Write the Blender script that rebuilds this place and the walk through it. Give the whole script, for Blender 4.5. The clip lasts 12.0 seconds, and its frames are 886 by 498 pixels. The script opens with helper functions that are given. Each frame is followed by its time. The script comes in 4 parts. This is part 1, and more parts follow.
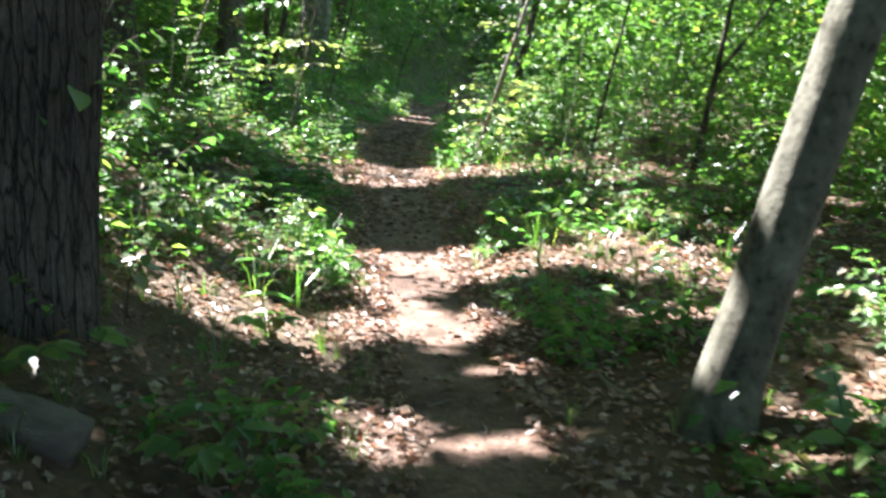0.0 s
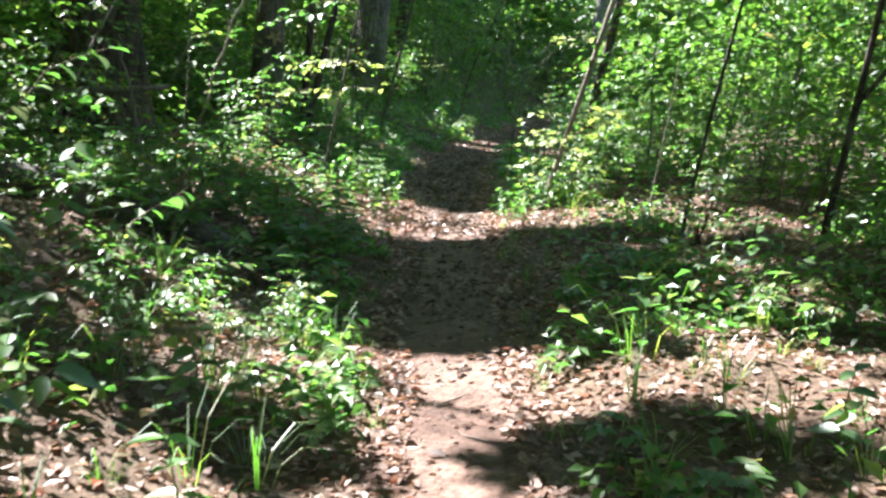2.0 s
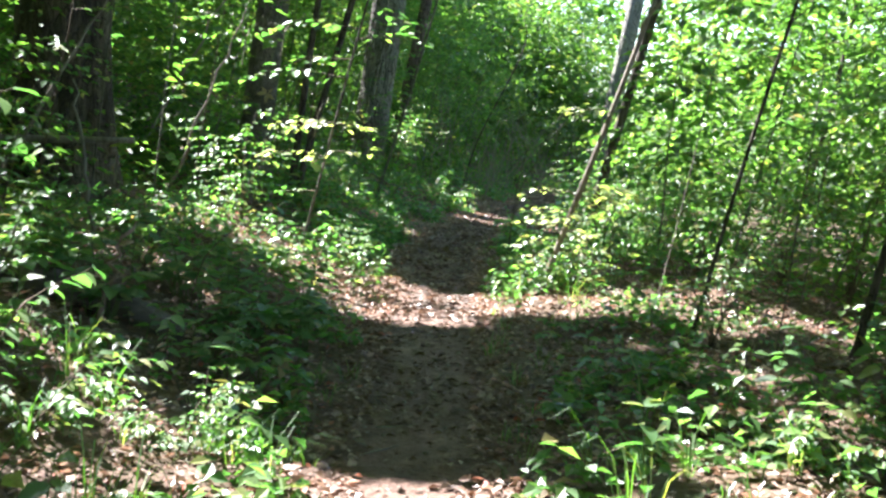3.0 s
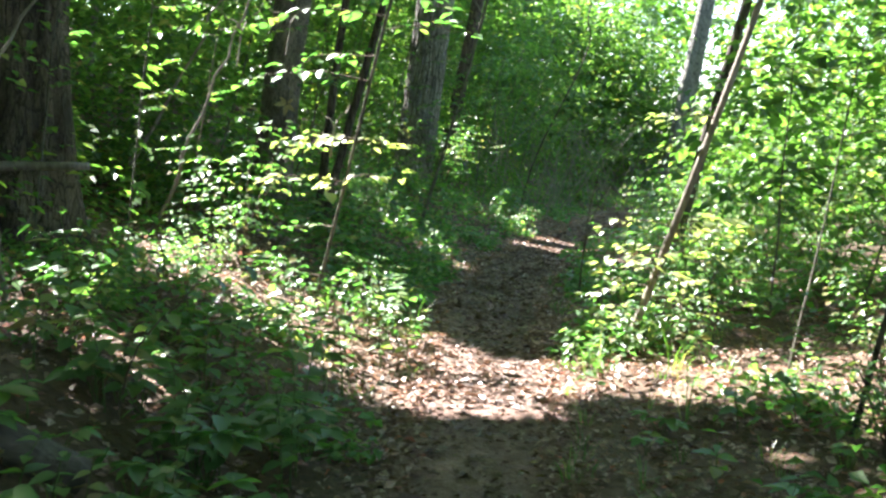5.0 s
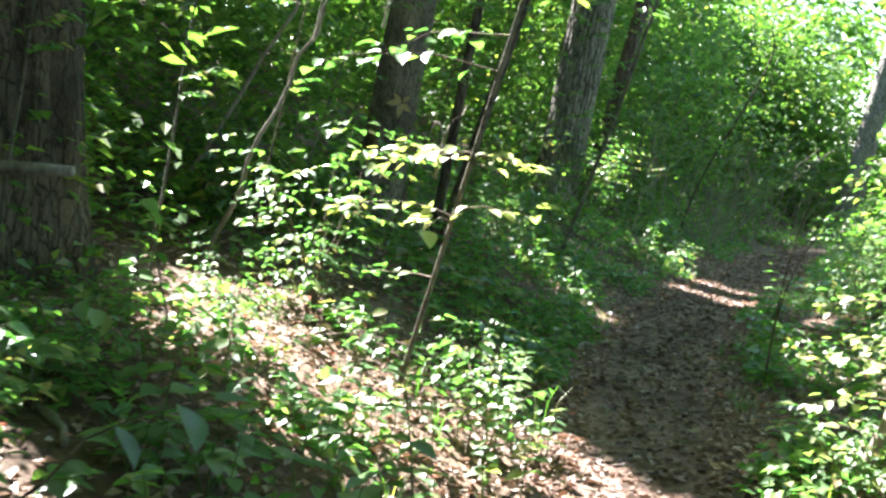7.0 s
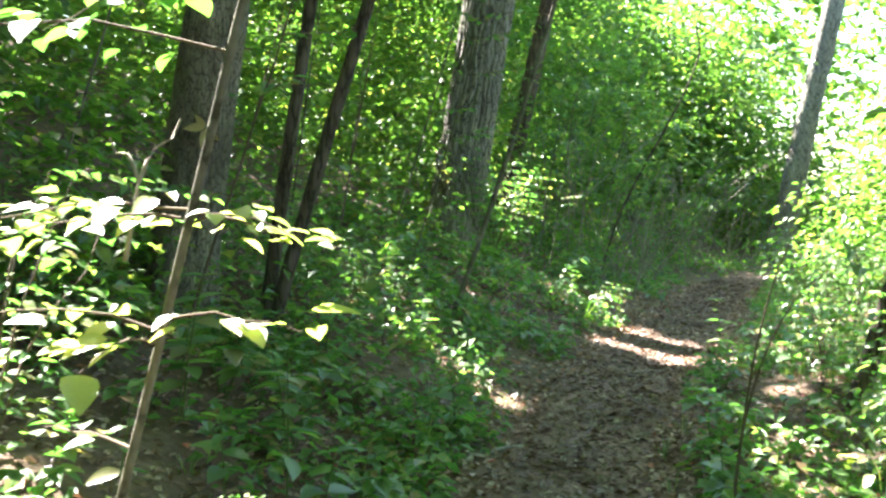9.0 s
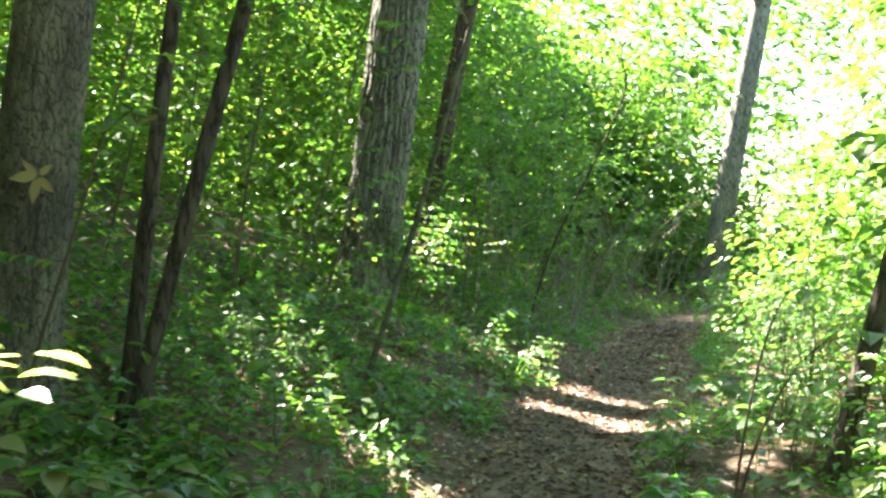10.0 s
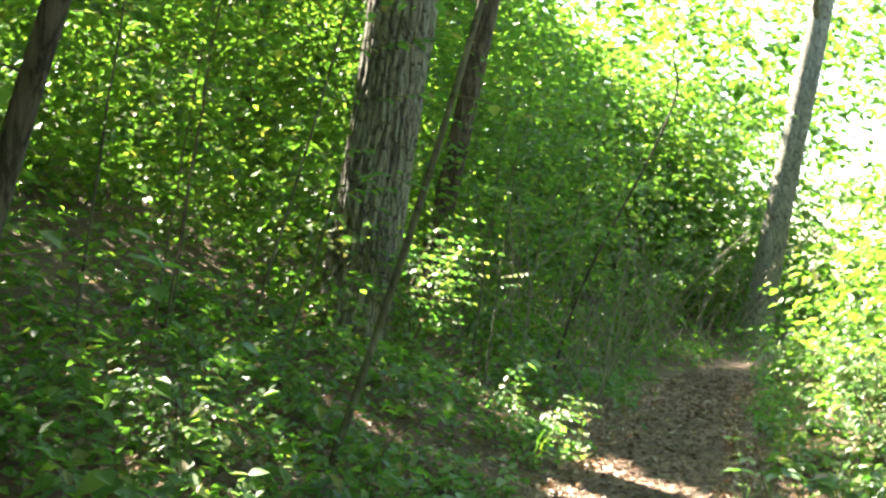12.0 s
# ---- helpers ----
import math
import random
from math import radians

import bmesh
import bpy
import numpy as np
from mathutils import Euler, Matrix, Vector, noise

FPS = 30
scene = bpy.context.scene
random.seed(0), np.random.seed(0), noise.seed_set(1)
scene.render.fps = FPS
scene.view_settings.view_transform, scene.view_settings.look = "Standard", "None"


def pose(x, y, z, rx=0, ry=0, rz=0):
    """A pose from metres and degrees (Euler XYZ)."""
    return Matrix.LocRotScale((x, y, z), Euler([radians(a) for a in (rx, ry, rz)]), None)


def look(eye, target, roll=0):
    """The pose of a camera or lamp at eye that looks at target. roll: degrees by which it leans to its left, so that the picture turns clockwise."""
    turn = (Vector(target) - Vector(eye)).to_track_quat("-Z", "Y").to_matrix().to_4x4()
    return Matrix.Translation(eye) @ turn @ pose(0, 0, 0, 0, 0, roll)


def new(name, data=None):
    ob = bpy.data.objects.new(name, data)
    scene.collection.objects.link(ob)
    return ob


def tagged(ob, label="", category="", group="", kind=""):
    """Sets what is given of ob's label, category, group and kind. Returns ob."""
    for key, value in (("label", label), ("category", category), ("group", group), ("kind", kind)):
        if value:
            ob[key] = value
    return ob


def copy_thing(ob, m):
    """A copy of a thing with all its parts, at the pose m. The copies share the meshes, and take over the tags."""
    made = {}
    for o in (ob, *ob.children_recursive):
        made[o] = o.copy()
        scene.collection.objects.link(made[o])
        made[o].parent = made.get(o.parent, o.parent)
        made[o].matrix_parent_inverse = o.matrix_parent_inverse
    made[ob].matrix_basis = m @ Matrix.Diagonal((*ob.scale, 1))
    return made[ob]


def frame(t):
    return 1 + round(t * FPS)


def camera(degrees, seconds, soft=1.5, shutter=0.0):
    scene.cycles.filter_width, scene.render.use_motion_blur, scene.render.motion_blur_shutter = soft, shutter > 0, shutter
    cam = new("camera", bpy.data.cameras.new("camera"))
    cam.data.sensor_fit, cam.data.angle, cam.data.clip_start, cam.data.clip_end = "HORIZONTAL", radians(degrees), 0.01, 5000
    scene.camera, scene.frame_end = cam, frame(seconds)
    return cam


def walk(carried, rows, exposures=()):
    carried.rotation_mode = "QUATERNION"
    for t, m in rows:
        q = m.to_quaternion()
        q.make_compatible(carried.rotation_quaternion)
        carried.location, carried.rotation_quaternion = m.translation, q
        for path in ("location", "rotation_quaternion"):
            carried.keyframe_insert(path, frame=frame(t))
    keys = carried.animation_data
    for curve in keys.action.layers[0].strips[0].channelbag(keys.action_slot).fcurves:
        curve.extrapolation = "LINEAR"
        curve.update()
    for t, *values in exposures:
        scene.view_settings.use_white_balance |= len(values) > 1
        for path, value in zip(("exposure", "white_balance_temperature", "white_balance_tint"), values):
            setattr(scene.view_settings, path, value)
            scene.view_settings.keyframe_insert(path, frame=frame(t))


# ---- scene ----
cam = camera(42.1, 12.0, soft=2.5, shutter=0.3)
METRES, EYE, TILT, LEAN, TURN = 16.6, 1.6, -10.0, 0.0, 0.0
ROWS = [
    (0.0, 0.0, 0.0, 0.0, 0.0, 0.0, 0.0),
    (0.5, -0.0002, 0.0415, 0.0073, 3.1, 2.03, -0.77),
    (1.0, 0.0043, 0.0794, 0.01, 3.82, 2.39, -1.55),
    (1.5, 0.007, 0.1142, 0.0185, 5.53, 1.19, -2.29),
    (2.0, 0.0058, 0.1529, 0.0298, 3.56, 0.76, -0.38),
    (2.5, 0.0124, 0.1906, 0.0372, 2.22, 2.13, -1.08),
    (3.0, 0.012, 0.2232, 0.0416, 3.72, 4.07, -3.29),
    (3.5, 0.0063, 0.2604, 0.0493, 5.66, 4.5, -2.03),
    (5.5, -0.0032, 0.4234, 0.0786, 7.79, 4.59, -4.05),
    (6.0, -0.0137, 0.4634, 0.0881, 12.6, 4.96, -5.66),
    (6.5, -0.0195, 0.51, 0.0966, 12.04, 5.04, -5.71),
    (7.0, -0.0238, 0.5505, 0.1035, 13.14, 4.45, -7.49),
    (7.5, -0.0264, 0.5977, 0.1154, 8.45, 5.66, -3.61),
    (9.5, -0.033, 0.7734, 0.1493, 10.07, 6.76, -4.67),
    (10.0, -0.0372, 0.8168, 0.1585, 6.26, 8.52, -2.17),
    (10.5, -0.0358, 0.8589, 0.164, 6.82, 8.08, -4.66),
    (11.0, -0.0422, 0.8975, 0.1686, 6.85, 8.77, -4.6),
    (11.5, -0.0475, 0.9382, 0.1783, 6.61, 8.88, -0.99),
    (12.0, -0.0463, 0.974, 0.1862, 7.14, 9.75, -3.98),
]
walk(cam, [(t, pose(0, 0, EYE, TILT, LEAN, TURN) @ pose(METRES * x, METRES * y, METRES * z, 90 + pitch, roll, yaw)) for t, x, y, z, yaw, pitch, roll in ROWS],
     exposures=[(0.0, 3.25, 5850, 10), (1.5, 3.02, 5800, 11), (2.5, 3.1, 5800, 11.5), (3.5, 3.42, 5850, 12.5), (5.5, 3.48, 5950, 12), (7.5, 3.7, 5950, 12), (9.5, 4.17, 6500, 8), (10.2, 3.98, 6750, 5.5), (12.0, 3.88, 7250, 4.5)])

# ---------------------------------------------------------------- light
SUN_AZ, SUN_EL = math.atan2(0.66, -0.75), radians(50)
SUN = Vector((math.cos(SUN_AZ) * math.cos(SUN_EL), math.sin(SUN_AZ) * math.cos(SUN_EL), math.sin(SUN_EL)))
world = bpy.data.worlds.new("world")
scene.world = world
world.use_nodes = True
wn = world.node_tree.nodes
sky = wn.new("ShaderNodeTexSky")
sky.sky_type, sky.sun_disc = "NISHITA", False
sky.sun_elevation, sky.sun_rotation = SUN_EL, math.pi / 2 - SUN_AZ
world.node_tree.links.new(sky.outputs[0], wn["Background"].inputs[0])
wn["Background"].inputs[1].default_value = 0.075
sun = new("sun", bpy.data.lights.new("sun", "SUN"))
sun.data.energy, sun.data.angle, sun.data.color = 5.0, radians(0.55), (1.0, 0.95, 0.86)
sun.matrix_world = look(SUN * 50, (0, 0, 0))


# ---------------------------------------------------------------- materials
def shader(name):
    m = bpy.data.materials.new(name)
    m.use_nodes = True
    m.node_tree.nodes.clear()
    return m, m.node_tree.nodes, m.node_tree.links


def ramp(nodes, links, source, stops):
    r = nodes.new("ShaderNodeValToRGB")
    while len(r.color_ramp.elements) < len(stops):
        r.color_ramp.elements.new(0.5)
    for e, (p, c) in zip(r.color_ramp.elements, stops):
        e.position, e.color = p, (*c, 1)
    links.new(source, r.inputs[0])
    return r.outputs[0]


def noise_tex(nodes, links, scale, detail=4, stretch=(1, 1, 1), rough=0.6):
    tc, mp, nt = nodes.new("ShaderNodeTexCoord"), nodes.new("ShaderNodeMapping"), nodes.new("ShaderNodeTexNoise")
    mp.inputs["Scale"].default_value = stretch
    nt.inputs["Scale"].default_value, nt.inputs["Detail"].default_value, nt.inputs["Roughness"].default_value = scale, detail, rough
    links.new(tc.outputs["Object"], mp.inputs[0])
    links.new(mp.outputs[0], nt.inputs["Vector"])
    return nt.outputs["Fac"]


def mixed(nodes, links, a, b, fac, blend="MIX"):
    x = nodes.new("ShaderNodeMix")
    x.data_type, x.blend_type = "RGBA", blend
    for sock, v in ((x.inputs[0], fac), (x.inputs[6], a), (x.inputs[7], b)):
        if isinstance(v, (int, float)):
            sock.default_value = v
        elif isinstance(v, tuple):
            sock.default_value = (*v, 1)
        else:
            links.new(v, sock)
    return x.outputs[2]


def leaf_material(name, stops, thin=0.45, gloss=0.08, tint=(0.75, 1.0, 0.25), island=True):
    """Thin leaf: reflects, lets light through and has a little waxy gloss; each leaf has its own shade of green."""
    m, n, l = shader(name)
    src = n.new("ShaderNodeNewGeometry").outputs["Random Per Island"] if island else n.new("ShaderNodeObjectInfo").outputs["Random"]
    col = ramp(n, l, src, stops)
    vein = noise_tex(n, l, 45, 3)
    col = mixed(n, l, col, ramp(n, l, vein, [(0.3, (0.6, 0.6, 0.6)), (0.7, (1.25, 1.25, 1.2))]), 0.7, "MULTIPLY")
    through_col = mixed(n, l, col, tint, 1.0, "MULTIPLY")
    bright = mixed(n, l, through_col, (2.35, 2.35, 2.35), 1.0, "MULTIPLY")
    d, t, g, out = n.new("ShaderNodeBsdfDiffuse"), n.new("ShaderNodeBsdfTranslucent"), n.new("ShaderNodeBsdfGlossy"), n.new("ShaderNodeOutputMaterial")
    g.inputs["Roughness"].default_value = 0.42
    l.new(col, d.inputs["Color"]), l.new(bright, t.inputs["Color"])
    a, b = n.new("ShaderNodeMixShader"), n.new("ShaderNodeMixShader")
    a.inputs[0].default_value, b.inputs[0].default_value = thin, gloss
    l.new(d.outputs[0], a.inputs[1]), l.new(t.outputs[0], a.inputs[2])
    l.new(a.outputs[0], b.inputs[1]), l.new(g.outputs[0], b.inputs[2])
    l.new(b.outputs[0], out.inputs[0])
    return m


def solid(name, layers, rough=0.9, bump=(30, 0.4, 0.02), stretch=(1, 1, 1)):
    """A matt surface: layers are (noise scale, ramp stops), each multiplied with the one before; bump: scale, strength, depth."""
    m, n, l = shader(name)
    col = None
    for scale, stops in layers:
        c = ramp(n, l, noise_tex(n, l, scale, 5, stretch), stops)
        col = c if col is None else mixed(n, l, col, c, 1.0, "MULTIPLY")
    p, out, bp = n.new("ShaderNodeBsdfPrincipled"), n.new("ShaderNodeOutputMaterial"), n.new("ShaderNodeBump")
    p.inputs["Roughness"].default_value = rough
    p.inputs["Specular IOR Level"].default_value = 0.25
    bp.inputs["Strength"].default_value, bp.inputs["Distance"].default_value = bump[1], bump[2]
    l.new(noise_tex(n, l, bump[0], 6, stretch), bp.inputs["Height"])
    l.new(col, p.inputs["Base Color"]), l.new(bp.outputs[0], p.inputs["Normal"]), l.new(p.outputs[0], out.inputs[0])
    return m


GREEN = [(0.0, (0.04, 0.08, 0.026)), (0.45, (0.07, 0.13, 0.034)), (0.8, (0.105, 0.175, 0.045)), (0.95, (0.165, 0.2, 0.06)), (1.0, (0.2, 0.16, 0.07))]
HERB = [(0.0, (0.055, 0.11, 0.036)), (0.5, (0.09, 0.165, 0.048)), (0.8, (0.145, 0.21, 0.06)), (0.93, (0.21, 0.215, 0.075)), (0.98, (0.23, 0.15, 0.08)), (1.0, (0.18, 0.1, 0.06))]
M_CANOPY = leaf_material("canopy leaf", GREEN)
M_WOODS = leaf_material("woodland leaf", GREEN, thin=0.55, gloss=0.04, tint=(0.82, 1.0, 0.36))
M_HERB = leaf_material("herb leaf", HERB, gloss=0.05, tint=(0.7, 1.0, 0.42))
M_HERB_ONE = leaf_material("single herb leaf", HERB, gloss=0.07, tint=(0.7, 1.0, 0.42), island=False)
# pale leaf green, lightened further to stand for sun on the sprays
M_LEAF_SUNLIT = leaf_material("pale leaf lightened to look sunlit", [(0.0, (0.15, 0.2, 0.07)), (0.6, (0.24, 0.27, 0.1)), (1.0, (0.34, 0.33, 0.15))], gloss=0.08, tint=(0.9, 1.0, 0.5), island=False)
M_TROD = leaf_material("trodden dead leaf", [(0.0, (0.075, 0.047, 0.035)), (0.55, (0.125, 0.08, 0.06)), (0.9, (0.19, 0.13, 0.1)), (1.0, (0.38, 0.3, 0.25))], thin=0.1, gloss=0.04, tint=(1, 0.8, 0.6))
M_GRASS = leaf_material("grass blade", [(0.0, (0.05, 0.11, 0.03)), (0.7, (0.09, 0.15, 0.04)), (1.0, (0.3, 0.26, 0.12))], gloss=0.08)
M_LITTER = leaf_material("dead leaf", [(0.0, (0.09, 0.05, 0.03)), (0.4, (0.21, 0.138, 0.108)), (0.72, (0.3, 0.212, 0.182)), (0.93, (0.44, 0.34, 0.3)), (1.0, (0.36, 0.11, 0.07))], thin=0.15, gloss=0.04, tint=(1, 0.8, 0.6))
M_SOIL = solid("woodland soil", [(1.3, [(0.3, (0.07, 0.045, 0.03)), (0.7, (0.16, 0.11, 0.075))]), (22, [(0.3, (0.5, 0.48, 0.45)), (0.7, (1.15, 1.1, 1.05))])], bump=(18, 0.8, 0.04))
M_DIRT = solid("trodden dirt", [(1.1, [(0.3, (0.1, 0.058, 0.043)), (0.7, (0.27, 0.172, 0.136))]), (38, [(0.3, (0.62, 0.6, 0.58)), (0.6, (1.08, 1.06, 1.04)), (0.75, (1.35, 1.32, 1.3))]), (7, [(0.32, (0.6, 0.58, 0.56)), (0.65, (1.15, 1.15, 1.15))])], bump=(24, 1.0, 0.04))


def bark(name, fissure, plate, cell, stretch, depth, blotch=0.3, warp=0.35):
    """Ridged bark: long uneven plates parted by dark fissures, with lichen blotches and fine grain."""
    m, n, l = shader(name)
    tc, mp, vo = n.new("ShaderNodeTexCoord"), n.new("ShaderNodeMapping"), n.new("ShaderNodeTexVoronoi")
    nz, add, sc = n.new("ShaderNodeTexNoise"), n.new("ShaderNodeVectorMath"), n.new("ShaderNodeVectorMath")
    mp.inputs["Scale"].default_value = (1, 1, stretch)
    vo.feature = "DISTANCE_TO_EDGE"
    vo.inputs["Scale"].default_value = cell
    nz.inputs["Scale"].default_value, nz.inputs["Detail"].default_value = cell * 0.8, 4
    sc.operation, sc.inputs["Scale"].default_value = "SCALE", warp * 2 / cell
    l.new(tc.outputs["Object"], mp.inputs[0]), l.new(mp.outputs[0], nz.inputs["Vector"]), l.new(nz.outputs["Color"], sc.inputs[0])
    l.new(mp.outputs[0], add.inputs[0]), l.new(sc.outputs[0], add.inputs[1]), l.new(add.outputs[0], vo.inputs["Vector"])
    edge = vo.outputs["Distance"]
    grain = noise_tex(n, l, cell * 4, 5, (1, 1, stretch * 1.6), 0.7)
    base = mixed(n, l, plate, ramp(n, l, noise_tex(n, l, 3.2, 4, (1, 1, 0.5)), [(0.35, (1 - blotch, 1 - blotch, 1 - blotch)), (0.65, (1 + blotch, 1 + blotch, 1 + 0.8 * blotch))]), 1.0, "MULTIPLY")
    base = mixed(n, l, base, ramp(n, l, grain, [(0.32, (0.5, 0.5, 0.5)), (0.66, (1.3, 1.3, 1.3))]), 1.0, "MULTIPLY")
    gap = ramp(n, l, edge, [(0.0, (0, 0, 0)), (0.05, (0.6, 0.6, 0.6)), (0.1, (0.9, 0.9, 0.9)), (0.3, (1, 1, 1))])
    col = mixed(n, l, fissure, base, gap)
    high = mixed(n, l, gap, ramp(n, l, grain, [(0.2, (0, 0, 0)), (0.8, (1, 1, 1))]), 0.3)
    p, out, bp = n.new("ShaderNodeBsdfPrincipled"), n.new("ShaderNodeOutputMaterial"), n.new("ShaderNodeBump")
    p.inputs["Roughness"].default_value, p.inputs["Specular IOR Level"].default_value = 0.88, 0.25
    bp.inputs["Strength"].default_value, bp.inputs["Distance"].default_value = 1.0, depth
    l.new(high, bp.inputs["Height"]), l.new(col, p.inputs["Base Color"]), l.new(bp.outputs[0], p.inputs["Normal"]), l.new(p.outputs[0], out.inputs[0])
    return m


M_BARK_RIDGED = bark("dark ridged bark", (0.022, 0.018, 0.016), (0.1, 0.085, 0.074), 25, 0.16, 0.03, 0.3, 0.6)
M_BARK_PLATED = bark("grey plated oak bark", (0.03, 0.026, 0.023), (0.27, 0.25, 0.22), 19, 0.22, 0.04, 0.25, 0.6)
M_BARK_SCALY = bark("brown-grey scaly bark", (0.045, 0.036, 0.03), (0.2, 0.17, 0.14), 34, 0.3, 0.015, 0.5, 0.7)
# brown scaly bark for the hill trunk, with its shade put into the colour
M_BARK_SHADED = bark("brown scaly bark darkened for shade", (0.025, 0.02, 0.016), (0.1, 0.08, 0.062), 20, 0.28, 0.03, 0.6, 0.7)
CRACKS = [(0.36, (1.15, 1.12, 1.1)), (0.45, (0.8, 0.78, 0.76)), (0.5, (0.22, 0.2, 0.19)), (0.55, (0.85, 0.83, 0.8)), (0.66, (1.25, 1.25, 1.25))]
M_BARK_DARK = solid("dark furrowed bark", [(3, [(0.3, (0.06, 0.046, 0.038)), (0.7, (0.14, 0.112, 0.096))]), (13, CRACKS)], bump=(16, 1.0, 0.03), stretch=(1, 1, 0.22))
M_BARK_OAK = solid("grey oak bark", [(3, [(0.3, (0.18, 0.165, 0.145)), (0.7, (0.34, 0.31, 0.27))]), (17, CRACKS), (60, [(0.3, (0.75, 0.75, 0.75)), (0.7, (1.15, 1.15, 1.15))])], bump=(18, 1.0, 0.03), stretch=(1, 1, 0.2))
M_BARK_PALE = solid("smooth grey bark", [(4, [(0.3, (0.06, 0.054, 0.04)), (0.7, (0.17, 0.155, 0.125))]), (14, [(0.34, (0.3, 0.29, 0.25)), (0.44, (0.85, 0.85, 0.82)), (0.6, (1.15, 1.15, 1.12)), (0.7, (1.6, 1.6, 1.55))])], bump=(30, 0.6, 0.012), stretch=(1, 1, 0.8))
M_TWIG = solid("twig", [(8, [(0.3, (0.07, 0.05, 0.035)), (0.7, (0.16, 0.12, 0.085))])], bump=(60, 0.4, 0.004))
M_STEM = solid("green stem", [(12, [(0.3, (0.06, 0.1, 0.03)), (0.7, (0.13, 0.16, 0.06))])], bump=(60, 0.2, 0.002))
M_LOG = solid("weathered log", [(5, [(0.3, (0.07, 0.055, 0.045)), (0.7, (0.17, 0.145, 0.12))]), (24, [(0.3, (0.5, 0.5, 0.5)), (0.7, (1.2, 1.2, 1.2))])], bump=(24, 0.9, 0.02), stretch=(0.25, 1, 1))
M_DEAD = solid("weathered dead wood", [(5, [(0.3, (0.15, 0.12, 0.095)), (0.7, (0.32, 0.28, 0.23))]), (30, [(0.3, (0.6, 0.6, 0.6)), (0.7, (1.15, 1.15, 1.15))])], bump=(24, 0.7, 0.012), stretch=(1, 1, 0.3))

# ---------------------------------------------------------------- lie of the land
rng = np.random.default_rng(7)
LATTICE = rng.random((64, 64))
TRAIL_Y = [-30, 0, 4, 5.5, 9, 13, 15, 17, 20, 22, 25, 27, 30.5, 34, 36.5, 42, 60]
TRAIL_X = [0.6, 0.35, 0.22, 0.05, -0.28, -0.5, -0.62, -0.82, -0.85, -0.75, -0.45, -0.05, 0.4, 0.9, 1.6, 4.5, 16]


def value_noise(x, y, seed=0):
    x, y = np.asarray(x, float) + 17.3 * seed, np.asarray(y, float) + 9.1 * seed
    i, j = np.floor(x).astype(int), np.floor(y).astype(int)
    u, v = x - i, y - j
    u, v = u * u * (3 - 2 * u), v * v * (3 - 2 * v)
    a, b = LATTICE[i % 64, j % 64], LATTICE[(i + 1) % 64, j % 64]
    c, d = LATTICE[i % 64, (j + 1) % 64], LATTICE[(i + 1) % 64, (j + 1) % 64]
    return (a * (1 - u) + b * u) * (1 - v) + (c * (1 - u) + d * u) * v


def trail_x(y):
    y = np.asarray(y, float)
    return sum(np.interp(y + k, TRAIL_Y, TRAIL_X) for k in (-1.2, -0.4, 0.4, 1.2)) / 4


def trail_half(y):
    y = np.asarray(y, float)
    return np.interp(y, [0, 5, 9, 13, 17, 25, 32, 40], [0.42, 0.47, 0.46, 0.5, 0.62, 0.62, 0.6, 0.5]) + 0.16 * (value_noise(y * 1.3, 0 * y, 3) - 0.5)


def land(x, y):
    """Height of the ground: a bank rising on one side of the trail, a gentle fall on the other."""
    x, y = np.asarray(x, float), np.asarray(y, float)
    d = x - trail_x(y)
    left, right = np.maximum(0, -d - 0.5), np.maximum(0, d - 0.5)
    far = np.interp(y, [26, 40], [1.0, 0.45])
    z = 0.46 * far * (np.sqrt(left * left + 0.25) - 0.5) - 0.17 * np.maximum(0, left - 9) - 0.28 * np.maximum(0, left - 40)
    z = z + 0.1 * (1 - np.exp(-1.5 * right)) - 0.09 * np.maximum(0, right - 5) + 0.089 * np.maximum(0, right - 40)
    z = z - 0.27 * np.interp(y, [9, 11.5, 16.5, 18.5], [0, 1, 1, 0]) * np.clip(left - 1.6, 0, 7)
    off = np.clip((np.abs(d) - 0.35) / 0.6, 0, 1)
    rough = 0.16 * (value_noise(x * 0.7, y * 0.7, 1) - 0.5) + 0.08 * (value_noise(x * 2.6, y * 2.6, 2) - 0.5)
    return z + off * rough + 0.03 * (value_noise(x * 2, y * 2, 5) - 0.5)


# ---------------------------------------------------------------- mesh helpers
def mesh_of(name, verts, faces, material, smooth=False):
    """A mesh from arrays of corners and of triangles or quads."""
    verts, faces = np.asarray(verts, np.float32), np.asarray(faces, np.int32)
    n, k = faces.shape
    me = bpy.data.meshes.new(name)
    me.vertices.add(len(verts)), me.loops.add(n * k), me.polygons.add(n)
    me.vertices.foreach_set("co", verts.ravel())
    me.loops.foreach_set("vertex_index", faces.ravel())
    me.polygons.foreach_set("loop_start", np.arange(0, n * k, k, dtype=np.int32))
    me.polygons.foreach_set("use_smooth", np.full(n, smooth))
    me.update(calc_edges=True)
    me.materials.append(material)
    return me


def part(name, mesh, parent, label=""):
    ob = new(name, mesh)
    ob.parent = parent
    return tagged(ob, label)


def thing(name, label, category, group="", kind="", at=None):
    return tagged(new_at(name, at), label, category, group, kind)


def new_at(name, at):
    ob = new(name)
    ob.empty_display_size = 0.1
    if at is not None:
        ob.location = at
    return ob


def unit(v):
    return v / np.maximum(np.linalg.norm(v, axis=-1, keepdims=True), 1e-9)


